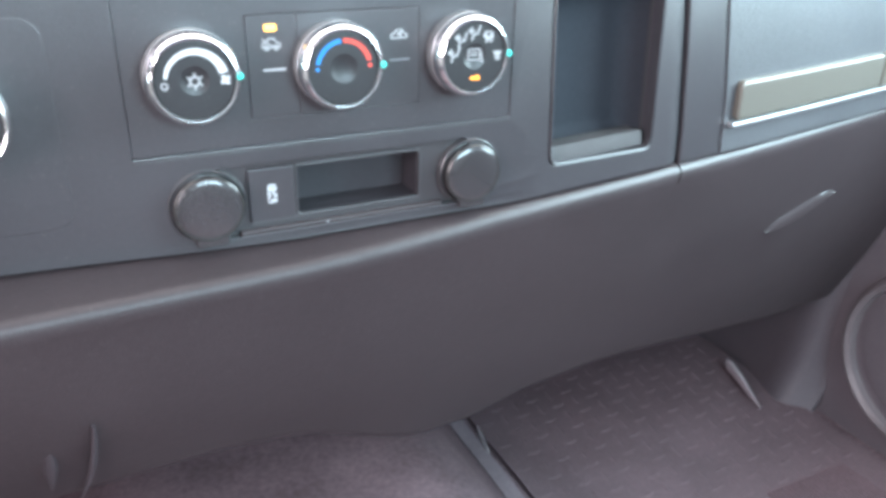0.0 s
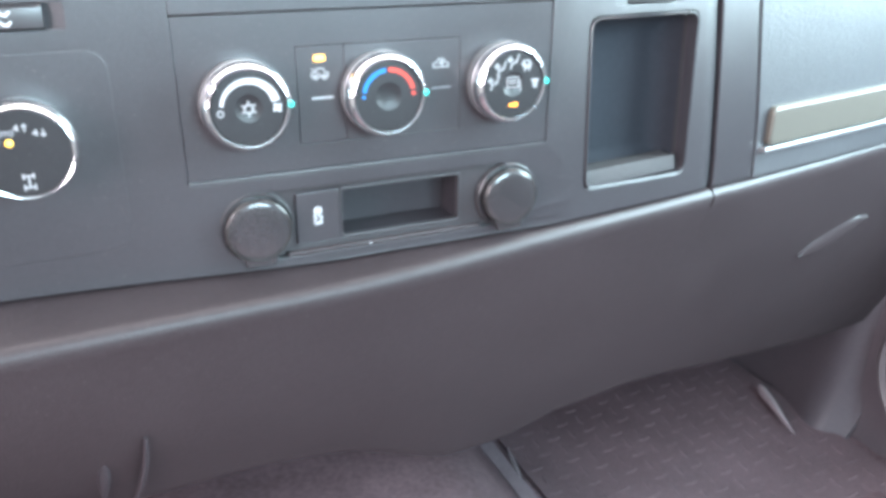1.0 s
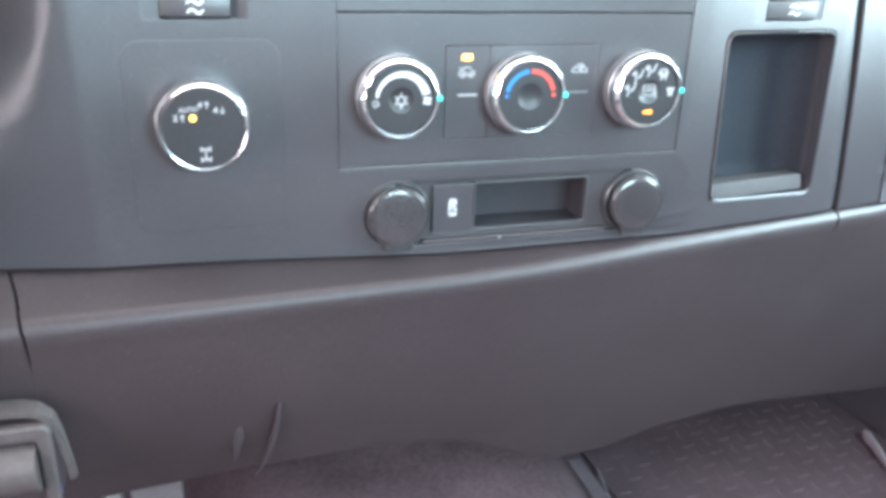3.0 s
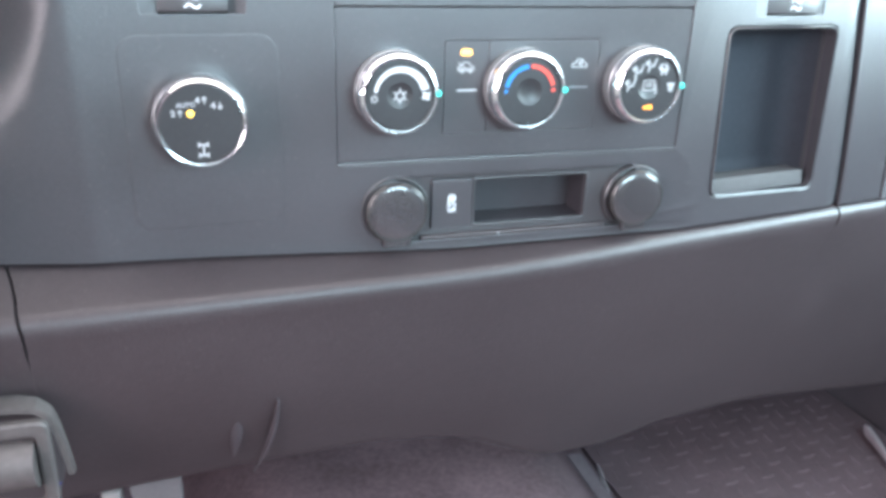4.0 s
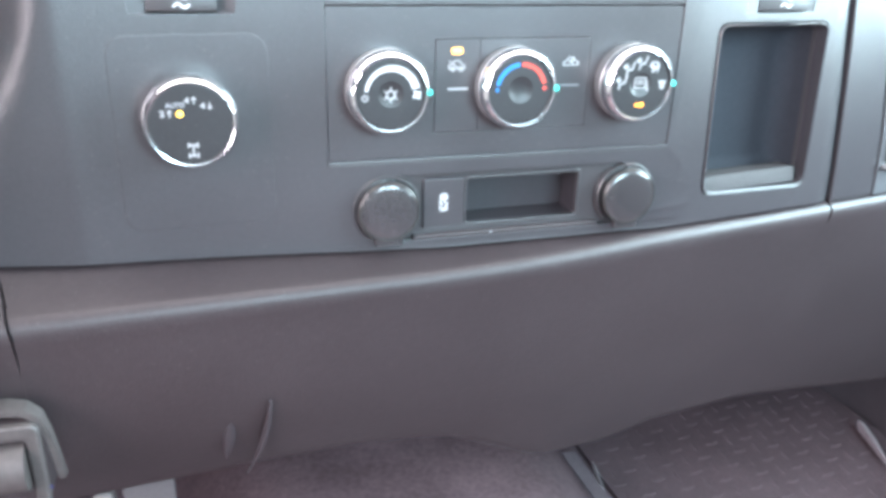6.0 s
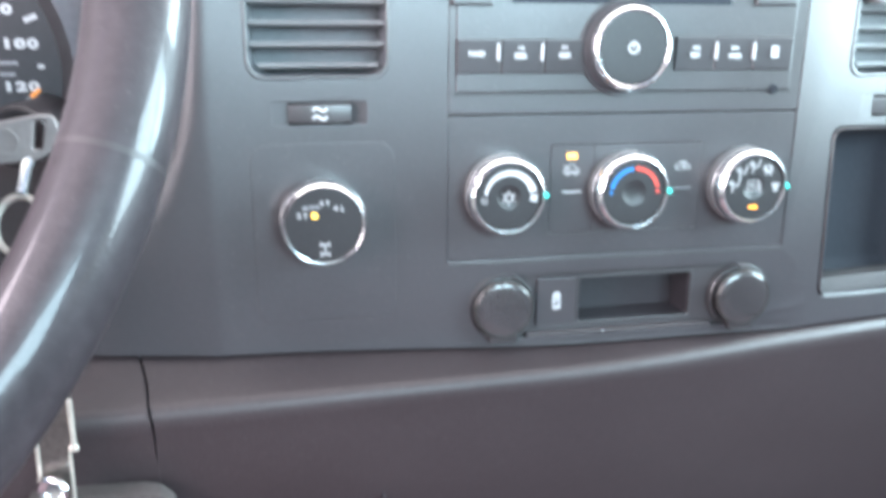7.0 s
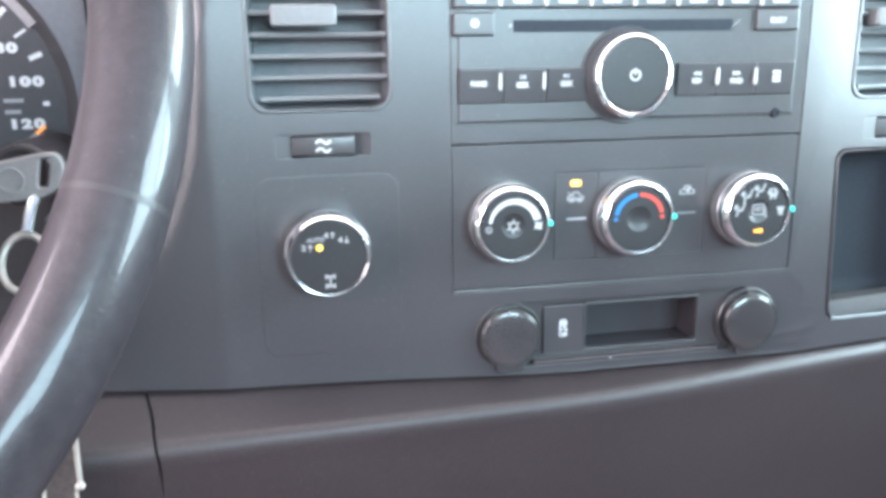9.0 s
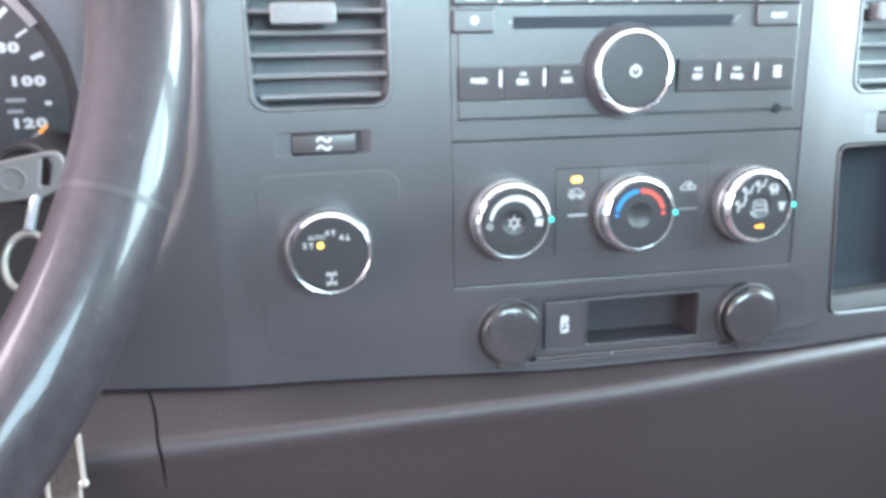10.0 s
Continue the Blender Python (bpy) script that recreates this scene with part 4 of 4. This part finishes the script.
GLOSS = material("smooth_black_plastic", (0.034, 0.032, 0.034), 0.22, grain=0.02, vary=0.1, dust=0.015, coat=1.0, coat_rough=0.03, spec=0.7)
power_outlet(-0.0386, 0.5334)
power_outlet(0.1118, 0.5320)


def tunnel(x0, z0, x1, z1, y0, y1):
    """An open-fronted box lining."""
    bm = bmesh.new()
    loops = [[bm.verts.new((x, y, z)) for x, z in rrect(x0, z0, x1, z1, 0.0015, 3)] for y in (y0, y1)]
    k = len(loops[0])
    for i in range(k):
        bm.faces.new((loops[0][i], loops[0][(i + 1) % k], loops[1][(i + 1) % k], loops[1][i]))
    bm.faces.new(loops[1])
    return bm


tray = thing("storage_slot", 0.035, 0.02, 0.514, "narrow open storage slot between the power outlets", "storage slot")
part("surround", plate([rrect(SLOT[0], SLOT[1], SLOT[2], SLOT[3], 0.003), rrect(-0.0170, 0.5190, 0.0815, 0.5490, 0.0015)], 0.0040, 0.004, 0.0005), SATIN, tray)
part("hollow", tunnel(0.0088, 0.5196, 0.0812, 0.5482, 0.006, 0.028), SLOTIN, tray, "dark inside of the slot")
part("frame", plate([rrect(0.0080, 0.5188, 0.0820, 0.5490, 0.002), rrect(0.0096, 0.5204, 0.0804, 0.5474, 0.0015)], 0.0032, 0.004, 0.0005), SATIN, tray)
part("lower_lip", box(-0.0235, 0.0950, 0.0002, 0.005, 0.5130, 0.5162, 0.0014, 4), SOFT, tray, "thin moulded lower lip")
part("crumb", lathe([(0, 0.0006), (0.0005, 0.0004), (0.0006, 0)], 0.0245, 0.0003, 0.5146, 8), MARK, tray, "pale speck of dirt")

esc = thing("stability_control_button", -0.005, 0.0, 0.519, "square dark button with a white skidding car mark", "button")
part("button", box(-0.0169, 0.0079, 0.0026, 0.008, 0.5191, 0.5489, 0.0008, 3), BUTTON, esc)
part("mark", merge(strokes([[(-0.50, 0.75), (-0.50, 1.05), (-0.32, 1.40), (0.32, 1.40), (0.50, 1.05), (0.50, 0.75), (-0.50, 0.75)], [(-0.50, 1.05), (0.50, 1.05)], [(-0.25, 0.55), (-0.62, 0.25), (-0.20, -0.05), (-0.60, -0.40)], [(0.30, 0.55), (0.05, 0.25), (0.58, -0.05), (0.28, -0.40)]], 0.0007, -0.0046, 0.5338, 0.0026, 0.0040), lettering("OFF", 0.0028, -0.0046, 0.5302, 0.0026, 0.0004, 1.0)), MARK, esc, "white skidding car mark")


# ---- steering wheel ----
WC, WR, WT = Vector((-0.392, -0.185, 0.7006)), 0.1995, radians(28.8)
wheel = thing("steering_wheel", WC.x, WC.y, WC.z, "dark leather steering wheel with a worn glossy rim", "steering wheel")


def wheel_point(a, r=WR, out=0.0):
    v = Vector((math.cos(a), math.sin(WT) * math.sin(a), math.cos(WT) * math.sin(a)))
    nrm = Vector((0, -math.cos(WT), math.sin(WT)))
    return WC + v * r + nrm * out


def ring_section(r_tube, n=160, seg=44, r=WR, out=0.0, a0=0.0, a1=2 * math.pi, closed=True):
    bm = bmesh.new()
    rings = []
    nrm = Vector((0, -math.cos(WT), math.sin(WT)))
    for i in range(n if closed else n + 1):
        a = a0 + (a1 - a0) * i / n
        d = (wheel_point(a) - WC).normalized()
        c = wheel_point(a, r, out)
        rings.append([bm.verts.new(c + d * r_tube * math.cos(2 * math.pi * k / seg) + nrm * r_tube * 1.08 * math.sin(2 * math.pi * k / seg)) for k in range(seg)])
    for i in range(n):
        p, q = rings[i], rings[(i + 1) % len(rings)]
        for k in range(seg):
            bm.faces.new((p[k], p[(k + 1) % seg], q[(k + 1) % seg], q[k]))
    return bm


part("rim", ring_section(0.0134), LEATHER, wheel)
nrm = Vector((0, -math.cos(WT), math.sin(WT)))
part("leather_seam", ring_section(0.01348, n=3, a0=radians(-15.2), a1=radians(-14.7), closed=False), STITCH, wheel, "thin seam across the leather")
for a in (200, 270):
    p = [wheel_point(radians(a), WR * s, -0.012 - 0.02 * (1 - s)) for s in (0.96, 0.8, 0.6, 0.42)]
    part("spoke", tube([tuple(v) for v in p], [0.012, 0.014, 0.017, 0.021], 14, False, 0.6), LEATHER, wheel)
hub = lathe([(0, 0.012), (0.05, 0.011), (0.068, 0.006), (0.075, -0.004), (0.070, -0.03), (0, -0.034)], 0, 0, 0, 40)
bmesh.ops.transform(hub, matrix=Matrix.Translation(WC + nrm * -0.03) @ pose(0, 0, 0, -math.degrees(WT)), verts=hub.verts)
part("hub", hub, SOFT, wheel)

# ---- column, key and instruments ----
column = thing("steering_column", -0.388, 0.0, 0.60, "dark plastic steering column shroud behind the wheel", "steering column")
shroud = lathe([(0.058, 0.03), (0.064, 0.02), (0.070, -0.10), (0.075, -0.20), (0, -0.20)], 0, 0, 0, 40)
bmesh.ops.transform(shroud, matrix=Matrix.Translation(WC + nrm * -0.130) @ pose(0, 0, 0, -math.degrees(WT)) @ Matrix.Diagonal((1.0, 1, 0.85, 1)), verts=shroud.verts)
part("shroud", shroud, SOFT, column)
lock_h = lathe([(0.0150, -0.06), (0.0150, 0.0), (0.0138, 0.0016), (0.0118, 0.0016), (0.0112, 0.0), (0, -0.002)], -0.281, -0.012, 0.6385, 32)
part("ignition_lock", lock_h, SOFT, column, "dark ignition lock")

keys = thing("ignition_key", -0.272, -0.03, 0.60, "grey ignition key with a steel ring and spare key", "key")
head = plate([soften([(-0.302, 0.6275), (-0.2680, 0.6295), (-0.2600, 0.6345), (-0.2565, 0.6440), (-0.2590, 0.6505), (-0.2650, 0.6508), (-0.302, 0.6440)], 0.006), soften([(-0.2692, 0.6350), (-0.2652, 0.6350), (-0.2625, 0.6478), (-0.2668, 0.6478)], 0.0014)], -0.032, 0.005, 0.0012, 3)
kh = part("key_head", head, BOXGREY, keys, "grey key head with a slot")
part("emboss", lathe([(0.0048, 0.0), (0.0050, 0.0007), (0.0058, 0.0007), (0.0060, 0.0)], -0.2800, -0.032, 0.6386, 28), BOXGREY, kh)
part("key_ring", tube([(-0.2745 + 0.0098 * math.cos(a), -0.046 + 0.006 * math.sin(a), 0.6035 + 0.0118 * math.sin(a)) for a in [2 * math.pi * i / 40 for i in range(40)]], 0.0017, 8, True), RINGMETAL, keys, "bright steel ring")
part("link", tube([(-0.2715, -0.030, 0.6305), (-0.2725, -0.034, 0.6260), (-0.2735, -0.042, 0.6165)], 0.0024, 8), CHROME, keys)
blade = [(-0.2850, 0.5700), (-0.2640, 0.5700), (-0.2607, 0.5210), (-0.2612, 0.4970), (-0.2606, 0.4955), (-0.2612, 0.4938), (-0.2645, 0.4932), (-0.2650, 0.4640), (-0.2800, 0.4640), (-0.2790, 0.5000)]
key = part("spare_key", plate([soften(blade, 0.0006, 2)], -0.053, 0.0024, 0.0007, 2), STEEL, keys, "worn steel key blade")
# Pale strips paint the light caught along the blade's edges.
part("edge_glint", plate([soften([(-0.2632, 0.5210), (-0.2607, 0.5210), (-0.2611, 0.4970), (-0.2600, 0.4956), (-0.2606, 0.4936), (-0.2648, 0.4931), (-0.2645, 0.4965), (-0.2633, 0.4972)], 0.0005, 2)], -0.0538, 0.0030, 0.0009, 2), KEYEDGE, key, "pale strip for the light caught on the key edge")
part("edge_glint", plate([soften([(-0.2795, 0.5000), (-0.2772, 0.5000), (-0.2778, 0.4830), (-0.2798, 0.4790)], 0.0005, 2)], -0.0538, 0.0030, 0.0009, 2), KEYEDGE, key, "pale strip for the light caught on the key edge")
part("edge_glint", plate([soften([(-0.2650, 0.4925), (-0.2636, 0.4925), (-0.2644, 0.4640), (-0.2660, 0.4640)], 0.0004, 2)], -0.0538, 0.0026, 0.0006, 2), KEYEDGE, key, "pale strip for the light caught on the key edge")
tag_bm = lathe([(0, 0.0002), (0.0040, 0.0006), (0.0056, 0.0022), (0.0068, 0.0028), (0.0078, 0.0020), (0.0080, 0.0), (0.0070, -0.0014), (0, -0.0014)], 0, 0, 0, 40)
bmesh.ops.transform(tag_bm, matrix=pose(-0.2715, -0.0585, 0.4770, 0, 0, -24), verts=tag_bm.verts)
part("tag", tag_bm, CHROME, keys, "round bright metal tag")

cluster = thing("instrument_cluster", -0.42, 0.06, 0.60, "black speedometer dial with white numerals behind the steering wheel", "instrument cluster")
part("dial", box(-0.62, -0.262, 0.055, 0.062, 0.575, 0.775, 0.002), DIAL, cluster)
circle = [(-0.352 + 0.0868 * math.cos(radians(a)), 0.667 + 0.0868 * math.sin(radians(a))) for a in range(0, 360, 8)]
part("cluster_bezel", plate([rrect(-0.62, 0.575, -0.256, 0.775, 0.004), circle], 0.0415, 0.004, 0.0012, 2), CLUSTERGREY, cluster, "smooth grey surround of the dials")
part("hood_side", sheet(lambda u, v: (-0.2500 - 0.012 * v, 0.046 + 0.014 * v, 0.575 + 0.215 * u), span(0, 1, 10), span(0, 1, 8), (-0.004, 0, 0)), SATIN, cluster)
part("hood_top", sheet(lambda u, v: (-0.66 + 0.42 * u, 0.012 + 0.058 * v, 0.787 - 0.006 * v), span(0, 1, 16), span(0, 1, 6), (0, 0, 0.006)), SOFT, cluster)
part("lower_surround", sheet(lambda u, v: (-0.66 + 0.40 * u, 0.058 - 0.055 * v, 0.640 - 0.115 * v), span(0, 1, 16), span(0, 1, 6), (0, 0.006, 0)), SOFT, cluster)
DYL = 0.055
for word, x, z in (("80", -0.3015, 0.6975), ("100", -0.2938, 0.6798), ("120", -0.2958, 0.6572)):
    for i, digit in enumerate(word):
        part("numeral", lettering(digit, 0.0068, x + (i - (len(word) - 1) / 2) * 0.0064, z, DYL, 0.0004, 1.5, 0.00042), MARK, cluster, "white dial numeral")
dc = Vector((-0.352, 0.667))
for a in (22, 33, 44):
    d = Vector((math.cos(radians(a)), math.sin(radians(a))))
    p, q = dc + d * 0.0665, dc + d * 0.0735
    n2 = Vector((-d.y, d.x)) * (0.0007 if a == 33 else 0.0013)
    part("tick", flat([tuple(p + n2), tuple(p - n2), tuple(q - n2), tuple(q + n2)], DYL), MARK, cluster, "white dial tick")
part("needle", flat([(-0.2915, 0.6530), (-0.2905, 0.6512), (-0.2858, 0.6553), (-0.2864, 0.6568)], DYL - 0.002), NEEDLE, cluster, "orange needle tip")
part("needle_body", flat([(-0.3090, 0.6390), (-0.3075, 0.6372), (-0.2905, 0.6512), (-0.2915, 0.6530)], DYL - 0.002), GREY_MARK, cluster, "pale needle body")
# Reflection on this stretch of the dial rim, painted as a pale arc.
part("rim_glint", arc(dc.x, dc.y, 0.0765, 0.0815, 32, 52, DYL - 0.003, 0.003), DIALRIM, cluster, "pale arc for the reflection on the dial rim")
part("rim_light", sheet(lambda u, v: (-0.352 + (0.078 + 0.010 * v) * math.cos(radians(-40 + 100 * u)), DYL - 0.001 - 0.012 * v, 0.667 + (0.078 + 0.010 * v) * math.sin(radians(-40 + 100 * u))), span(0, 1, 24), [0, 0.5, 1], (0, 0.003, 0)), SATIN, cluster, "grey conical dial rim")
for i, (z, w) in enumerate(((0.6700, 0.010), (0.6640, 0.008))):
    part("dim_bar", flat([(-0.3060, z - 0.001), (-0.3060 + w, z - 0.001), (-0.3060 + w, z + 0.001), (-0.3060, z + 0.001)], DYL), GREY_MARK, cluster, "dim grey bar")
part("lamp_mark", flat([(-0.2862, 0.6670), (-0.2830, 0.6670), (-0.2830, 0.6692), (-0.2862, 0.6692)], DYL), MARK, cluster, "small white mark")

# ---- brake controller under the dashboard ----
ctl = thing("brake_controller", -0.245, -0.04, 0.41, "grey box in a bent metal bracket under the dashboard", "brake controller")
br = [(-0.290, 0.4600), (-0.236, 0.4595), (-0.2290, 0.4582), (-0.2245, 0.4545), (-0.2222, 0.4470), (-0.2200, 0.4340), (-0.2180, 0.4200)]
bm = bmesh.new()
rows = []
for i, (x, z) in enumerate(br):
    a = Vector(br[max(0, i - 1)])
    b = Vector(br[min(len(br) - 1, i + 1)])
    d = (b - a).normalized()
    nn = Vector((d.y, -d.x))
    o = Vector((x, z))
    w = o - nn * 0.0036
    deep = 0.013 - 0.0014 * i
    rows.append([bm.verts.new((o.x, -0.046, o.y)), bm.verts.new((o.x, -0.046 + deep, o.y + 0.001)), bm.verts.new((w.x, -0.046 + deep, w.y + 0.001)), bm.verts.new((w.x, -0.046, w.y))])
for a, b in zip(rows, rows[1:]):
    for k in range(4):
        bm.faces.new((a[k], a[(k + 1) % 4], b[(k + 1) % 4], b[k]))
bm.faces.new(rows[0])
bm.faces.new(rows[-1])
bmesh.ops.bevel(bm, geom=bm.edges[:], offset=0.0006, segments=2, affect="EDGES")
part("bracket", bm, BRACKET, ctl, "bent grey metal bracket")
part("case", box(-0.300, -0.2250, -0.046, 0.02, 0.4000, 0.4560, 0.004, 3), SOFT, ctl, "dark box with rounded edges")
part("front_frame", plate([rrect(-0.300, 0.4050, -0.2225, 0.4560, 0.005), rrect(-0.294, 0.4100, -0.2290, 0.4480, 0.003)], -0.050, 0.006, 0.0016, 3), BRACKET, ctl, "dull grey front frame")
part("thumb_roller", tube([(-0.294, -0.046, 0.432), (-0.230, -0.046, 0.432)], 0.013, 24), BRACKET, ctl, "grey roller")
part("indicator", lathe([(0, 0.0006), (0.0009, 0.0004), (0.0011, 0)], -0.2228, -0.046, 0.4165, 16), DIMBLUE, ctl, "small blue lamp")


# ---- floor of the cab ----
def floor_z(x, y):
    hump = 0.145 / (1 + math.exp(-(x + 0.17) * 38)) / (1 + math.exp((x - 0.255) * 42))
    toe = max(0.0, y - 0.56) * 1.1
    return hump + toe + 0.003 * noise.noise(Vector((x * 9, y * 9, 0)))


fl = sheet(lambda u, v: (u, v, floor_z(u, v)), span(-0.80, 0.86, 90), span(-1.62, 0.72, 80), (0, 0, -0.02))
tagged(part("floor", fl, CARPET), "brown-grey carpet over the cab floor and transmission hump", "floor", kind="structure")

mat = thing("floor_mat", 0.55, 0.15, 0.0, "dark rubber floor mat with raised chequer treads on the carpet", "floor mat")


def mat_z(x, y):
    return floor_z(x, y) + 0.006


part("sheet", sheet(lambda u, v: (u, v, mat_z(u, v)), span(0.335, 0.790, 44), span(-0.30, 0.555, 60), (0, 0, -0.005)), RUBBER, mat)
verts, faces = [], []
for i in range(15):
    for j in range(26):
        cx, cy = 0.352 + i * 0.0290, -0.10 + j * 0.0250
        if cy > 0.54 or (cx > 0.60 and cy < 0.12):
            continue
        a = radians(4 if (i + j) % 2 else 88)
        c, s = math.cos(a), math.sin(a)
        base = len(verts)
        for px, py, pz in ((-0.0120, 0, 0), (0, -0.0038, 0), (0.0120, 0, 0), (0, 0.0038, 0), (-0.006, 0, 0.0014), (0.006, 0, 0.0014)):
            x, y = cx + px * c - py * s, cy + px * s + py * c
            verts.append((x, y, mat_z(x, y) + pz))
        faces += [tuple(base + k for k in f) for f in ((0, 1, 4), (1, 5, 4), (1, 2, 5), (2, 3, 5), (3, 4, 5), (3, 0, 4))]
me = bpy.data.meshes.new("treads")
me.from_pydata(verts, [], faces)
me.materials.append(RUBBER)
tr = new("treads", me)
tr.parent = mat
tr.matrix_parent_inverse = mat.matrix_world.inverted()
tagged(tr, "raised chequer treads", kind="stuff")
verts, faces = [], []
for i in range(19):
    x0 = 0.603 + i * 0.0072
    base = len(verts)
    for y in (-0.12, 0.115):
        for px, pz in ((0, 0), (0.0018, 0.0040), (0.0036, 0)):
            verts.append((x0 + px, y, mat_z(x0, y) + pz))
    faces += [(base, base + 1, base + 4, base + 3), (base + 1, base + 2, base + 5, base + 4)]
me = bpy.data.meshes.new("heel_ribs")
me.from_pydata(verts, [], faces)
me.materials.append(RUBBER)
rb = new("heel_ribs", me)
rb.parent = mat
rb.matrix_parent_inverse = mat.matrix_world.inverted()
tagged(rb, "fine raised heel ribs", kind="stuff")

rail = thing("seat_bracket", 0.315, 0.30, 0.0, "pale strip with a bright metal edge along the carpet hump", "metal strip")
part("strip", sheet(lambda u, v: (0.297 + 0.021 * u, 0.16 + 0.23 * v, floor_z(0.30, 0.16 + 0.23 * v) + 0.0055 - 0.002 * u), span(0, 1, 4), span(0, 1, 12), (0, 0, -0.003)), RAILGREY, rail)
part("metal_edge", tube([(0.311 + 0.021 * s, 0.276 + 0.092 * s, 0.0185) for s in span(0, 1, 8)], [0.0008, 0.0022, 0.0030, 0.0036, 0.0040, 0.0043, 0.0042, 0.0034, 0.0010], 10, False, 0.5), PALE, rail, "bright metal edge")

clip = thing("metal_clip", 0.73, 0.31, 0.0, "bright tapered metal strip at the edge of the floor mat", "metal strip")
part("blade", tube([(0.7200, 0.242, 0.015), (0.7320, 0.274, 0.016), (0.7440, 0.305, 0.017), (0.7560, 0.340, 0.017), (0.7600, 0.350, 0.017)], [0.0010, 0.0045, 0.0078, 0.0088, 0.0050], 10, False, 0.5), PALE, clip)

# ---- cab shell ----
def kick_x(y):
    roll = 0.030 * math.exp(-((y - 0.218) / 0.020) ** 2) - 0.004 * math.exp(-((y - 0.275) / 0.030) ** 2)
    return 0.800 + roll - 0.10 * max(0.0, y - 0.42)


kick = sheet(lambda u, v: (kick_x(0.218 + 0.48 * u) - 0.045 * (1 - v) ** 5 * math.exp(-(u / 0.22) ** 2), 0.218 + 0.48 * u - 0.03 * v * (1 - u), -0.01 + 0.36 * v), [i / 40 for i in range(41)], span(0, 1, 12), (0.010, 0, 0))
tagged(part("kick_panel", kick, KICK), "dark plastic kick panel beside the passenger footwell", "kick panel", kind="structure")
# Sheet added over the toe board, standing for the shade beneath the dashboard.
toe = sheet(lambda u, v: (-0.79 + 1.63 * u, 0.556 + 0.135 * v, floor_z(-0.79 + 1.63 * u, 0.556 + 0.135 * v) + 0.010), span(0, 1, 80), span(0, 1, 12), (0, 0, -0.006))
tagged(part("toe_board", toe, TOE_TONE), "sheet added over the sloping toe board for the shade under the dashboard", "toe board", kind="structure")


def side_wall(x, name, label):
    t = 0.03 if x > 0 else -0.03
    bm = plate([[(-1.62, -0.05), (0.75, -0.05), (0.75, 1.22), (-1.62, 1.22)], [(-1.20, 0.60), (0.06, 0.60), (0.06, 0.78), (-0.28, 1.13), (-1.20, 1.13)]], 0.0, abs(t), 0.004, 2)
    bmesh.ops.transform(bm, matrix=pose(x, 0, 0, 0, 0, 90), verts=bm.verts)
    return tagged(part(name, bm, WALLTRIM), label, "wall", kind="structure")


side_wall(0.840, "wall_east", "taupe plastic passenger door and side wall with its window opening")
west = plate([[(-1.62, -0.05), (0.75, -0.05), (0.75, 1.22), (-1.62, 1.22)], [(-0.98, 0.16), (-0.12, 0.16), (-0.02, 0.70), (-0.06, 0.80), (-0.28, 1.14), (-0.98, 1.14)]], 0.0, 0.03, 0.004, 2)
bmesh.ops.transform(west, matrix=pose(-0.78, 0, 0, 0, 0, 90), verts=west.verts)
tagged(part("wall_west", west, WALLTRIM), "taupe plastic side wall with the open driver doorway", "wall", kind="structure")
back = plate([[(-0.80, -0.05), (0.86, -0.05), (0.86, 1.22), (-0.80, 1.22)], [(-0.60, 0.82), (0.66, 0.82), (0.66, 1.14), (-0.60, 1.14)]], -1.63, 0.03, 0.004, 2)
tagged(part("wall_south", back, SEATBACK), "grey rear cab wall with its window opening", "wall", kind="structure")
tagged(part("wall_north", box(-0.80, 0.86, 0.70, 0.73, -0.05, 0.83), INNER), "dark firewall under the dashboard", "wall", kind="structure")
tagged(part("ceiling", sheet(lambda u, v: (u, v, 1.20 + 0.02 * math.cos(u * 1.8)), span(-0.82, 0.88, 16), span(-1.64, -0.40, 10), (0, 0, 0.02)), HEADLINER), "pale grey fabric headliner", "ceiling", kind="structure")

# passenger door speaker ring
RINGTRIM = material("light_taupe_trim", (0.135, 0.115, 0.120), 0.35, grain=0.3)
sp = thing("door_speaker", 0.80, 0.085, 0.05, "round speaker ring low on the passenger door", "speaker")
ringb = bmesh.new()
rr = []
for i in range(48):
    a = 2 * math.pi * i / 48
    rr.append([ringb.verts.new((0.8095 - d, 0.085 + (0.106 + r) * math.cos(a), 0.152 + (0.106 + r) * math.sin(a))) for r, d in ((0.0, 0.0), (0.002, 0.010), (0.008, 0.014), (0.014, 0.010), (0.017, 0.0))])
for i in range(48):
    p, q = rr[i], rr[(i + 1) % 48]
    for k in range(4):
        ringb.faces.new((p[k], p[k + 1], q[k + 1], q[k]))
part("ring", ringb, RINGTRIM, sp)
g = part("grille", lathe([(0, 0.004), (0.09, 0.002), (0.10, 0)], 0, 0, 0, 40), WALLTRIM, sp)
g.matrix_world = Matrix.Translation((0.8085, 0.085, 0.160)) @ pose(0, 0, 0, 0, 0, -90)

# Unseen sheet below the cab, added to bounce light upward.
ground = bmesh.new()
bmesh.ops.create_grid(ground, x_segments=8, y_segments=8, size=400)
bmesh.ops.translate(ground, verts=ground.verts, vec=(0, 0, -0.75))
tagged(part("ground", ground, GROUND_GREY), "unseen pale ground outside the truck, added to bounce light", "ground", kind="structure")
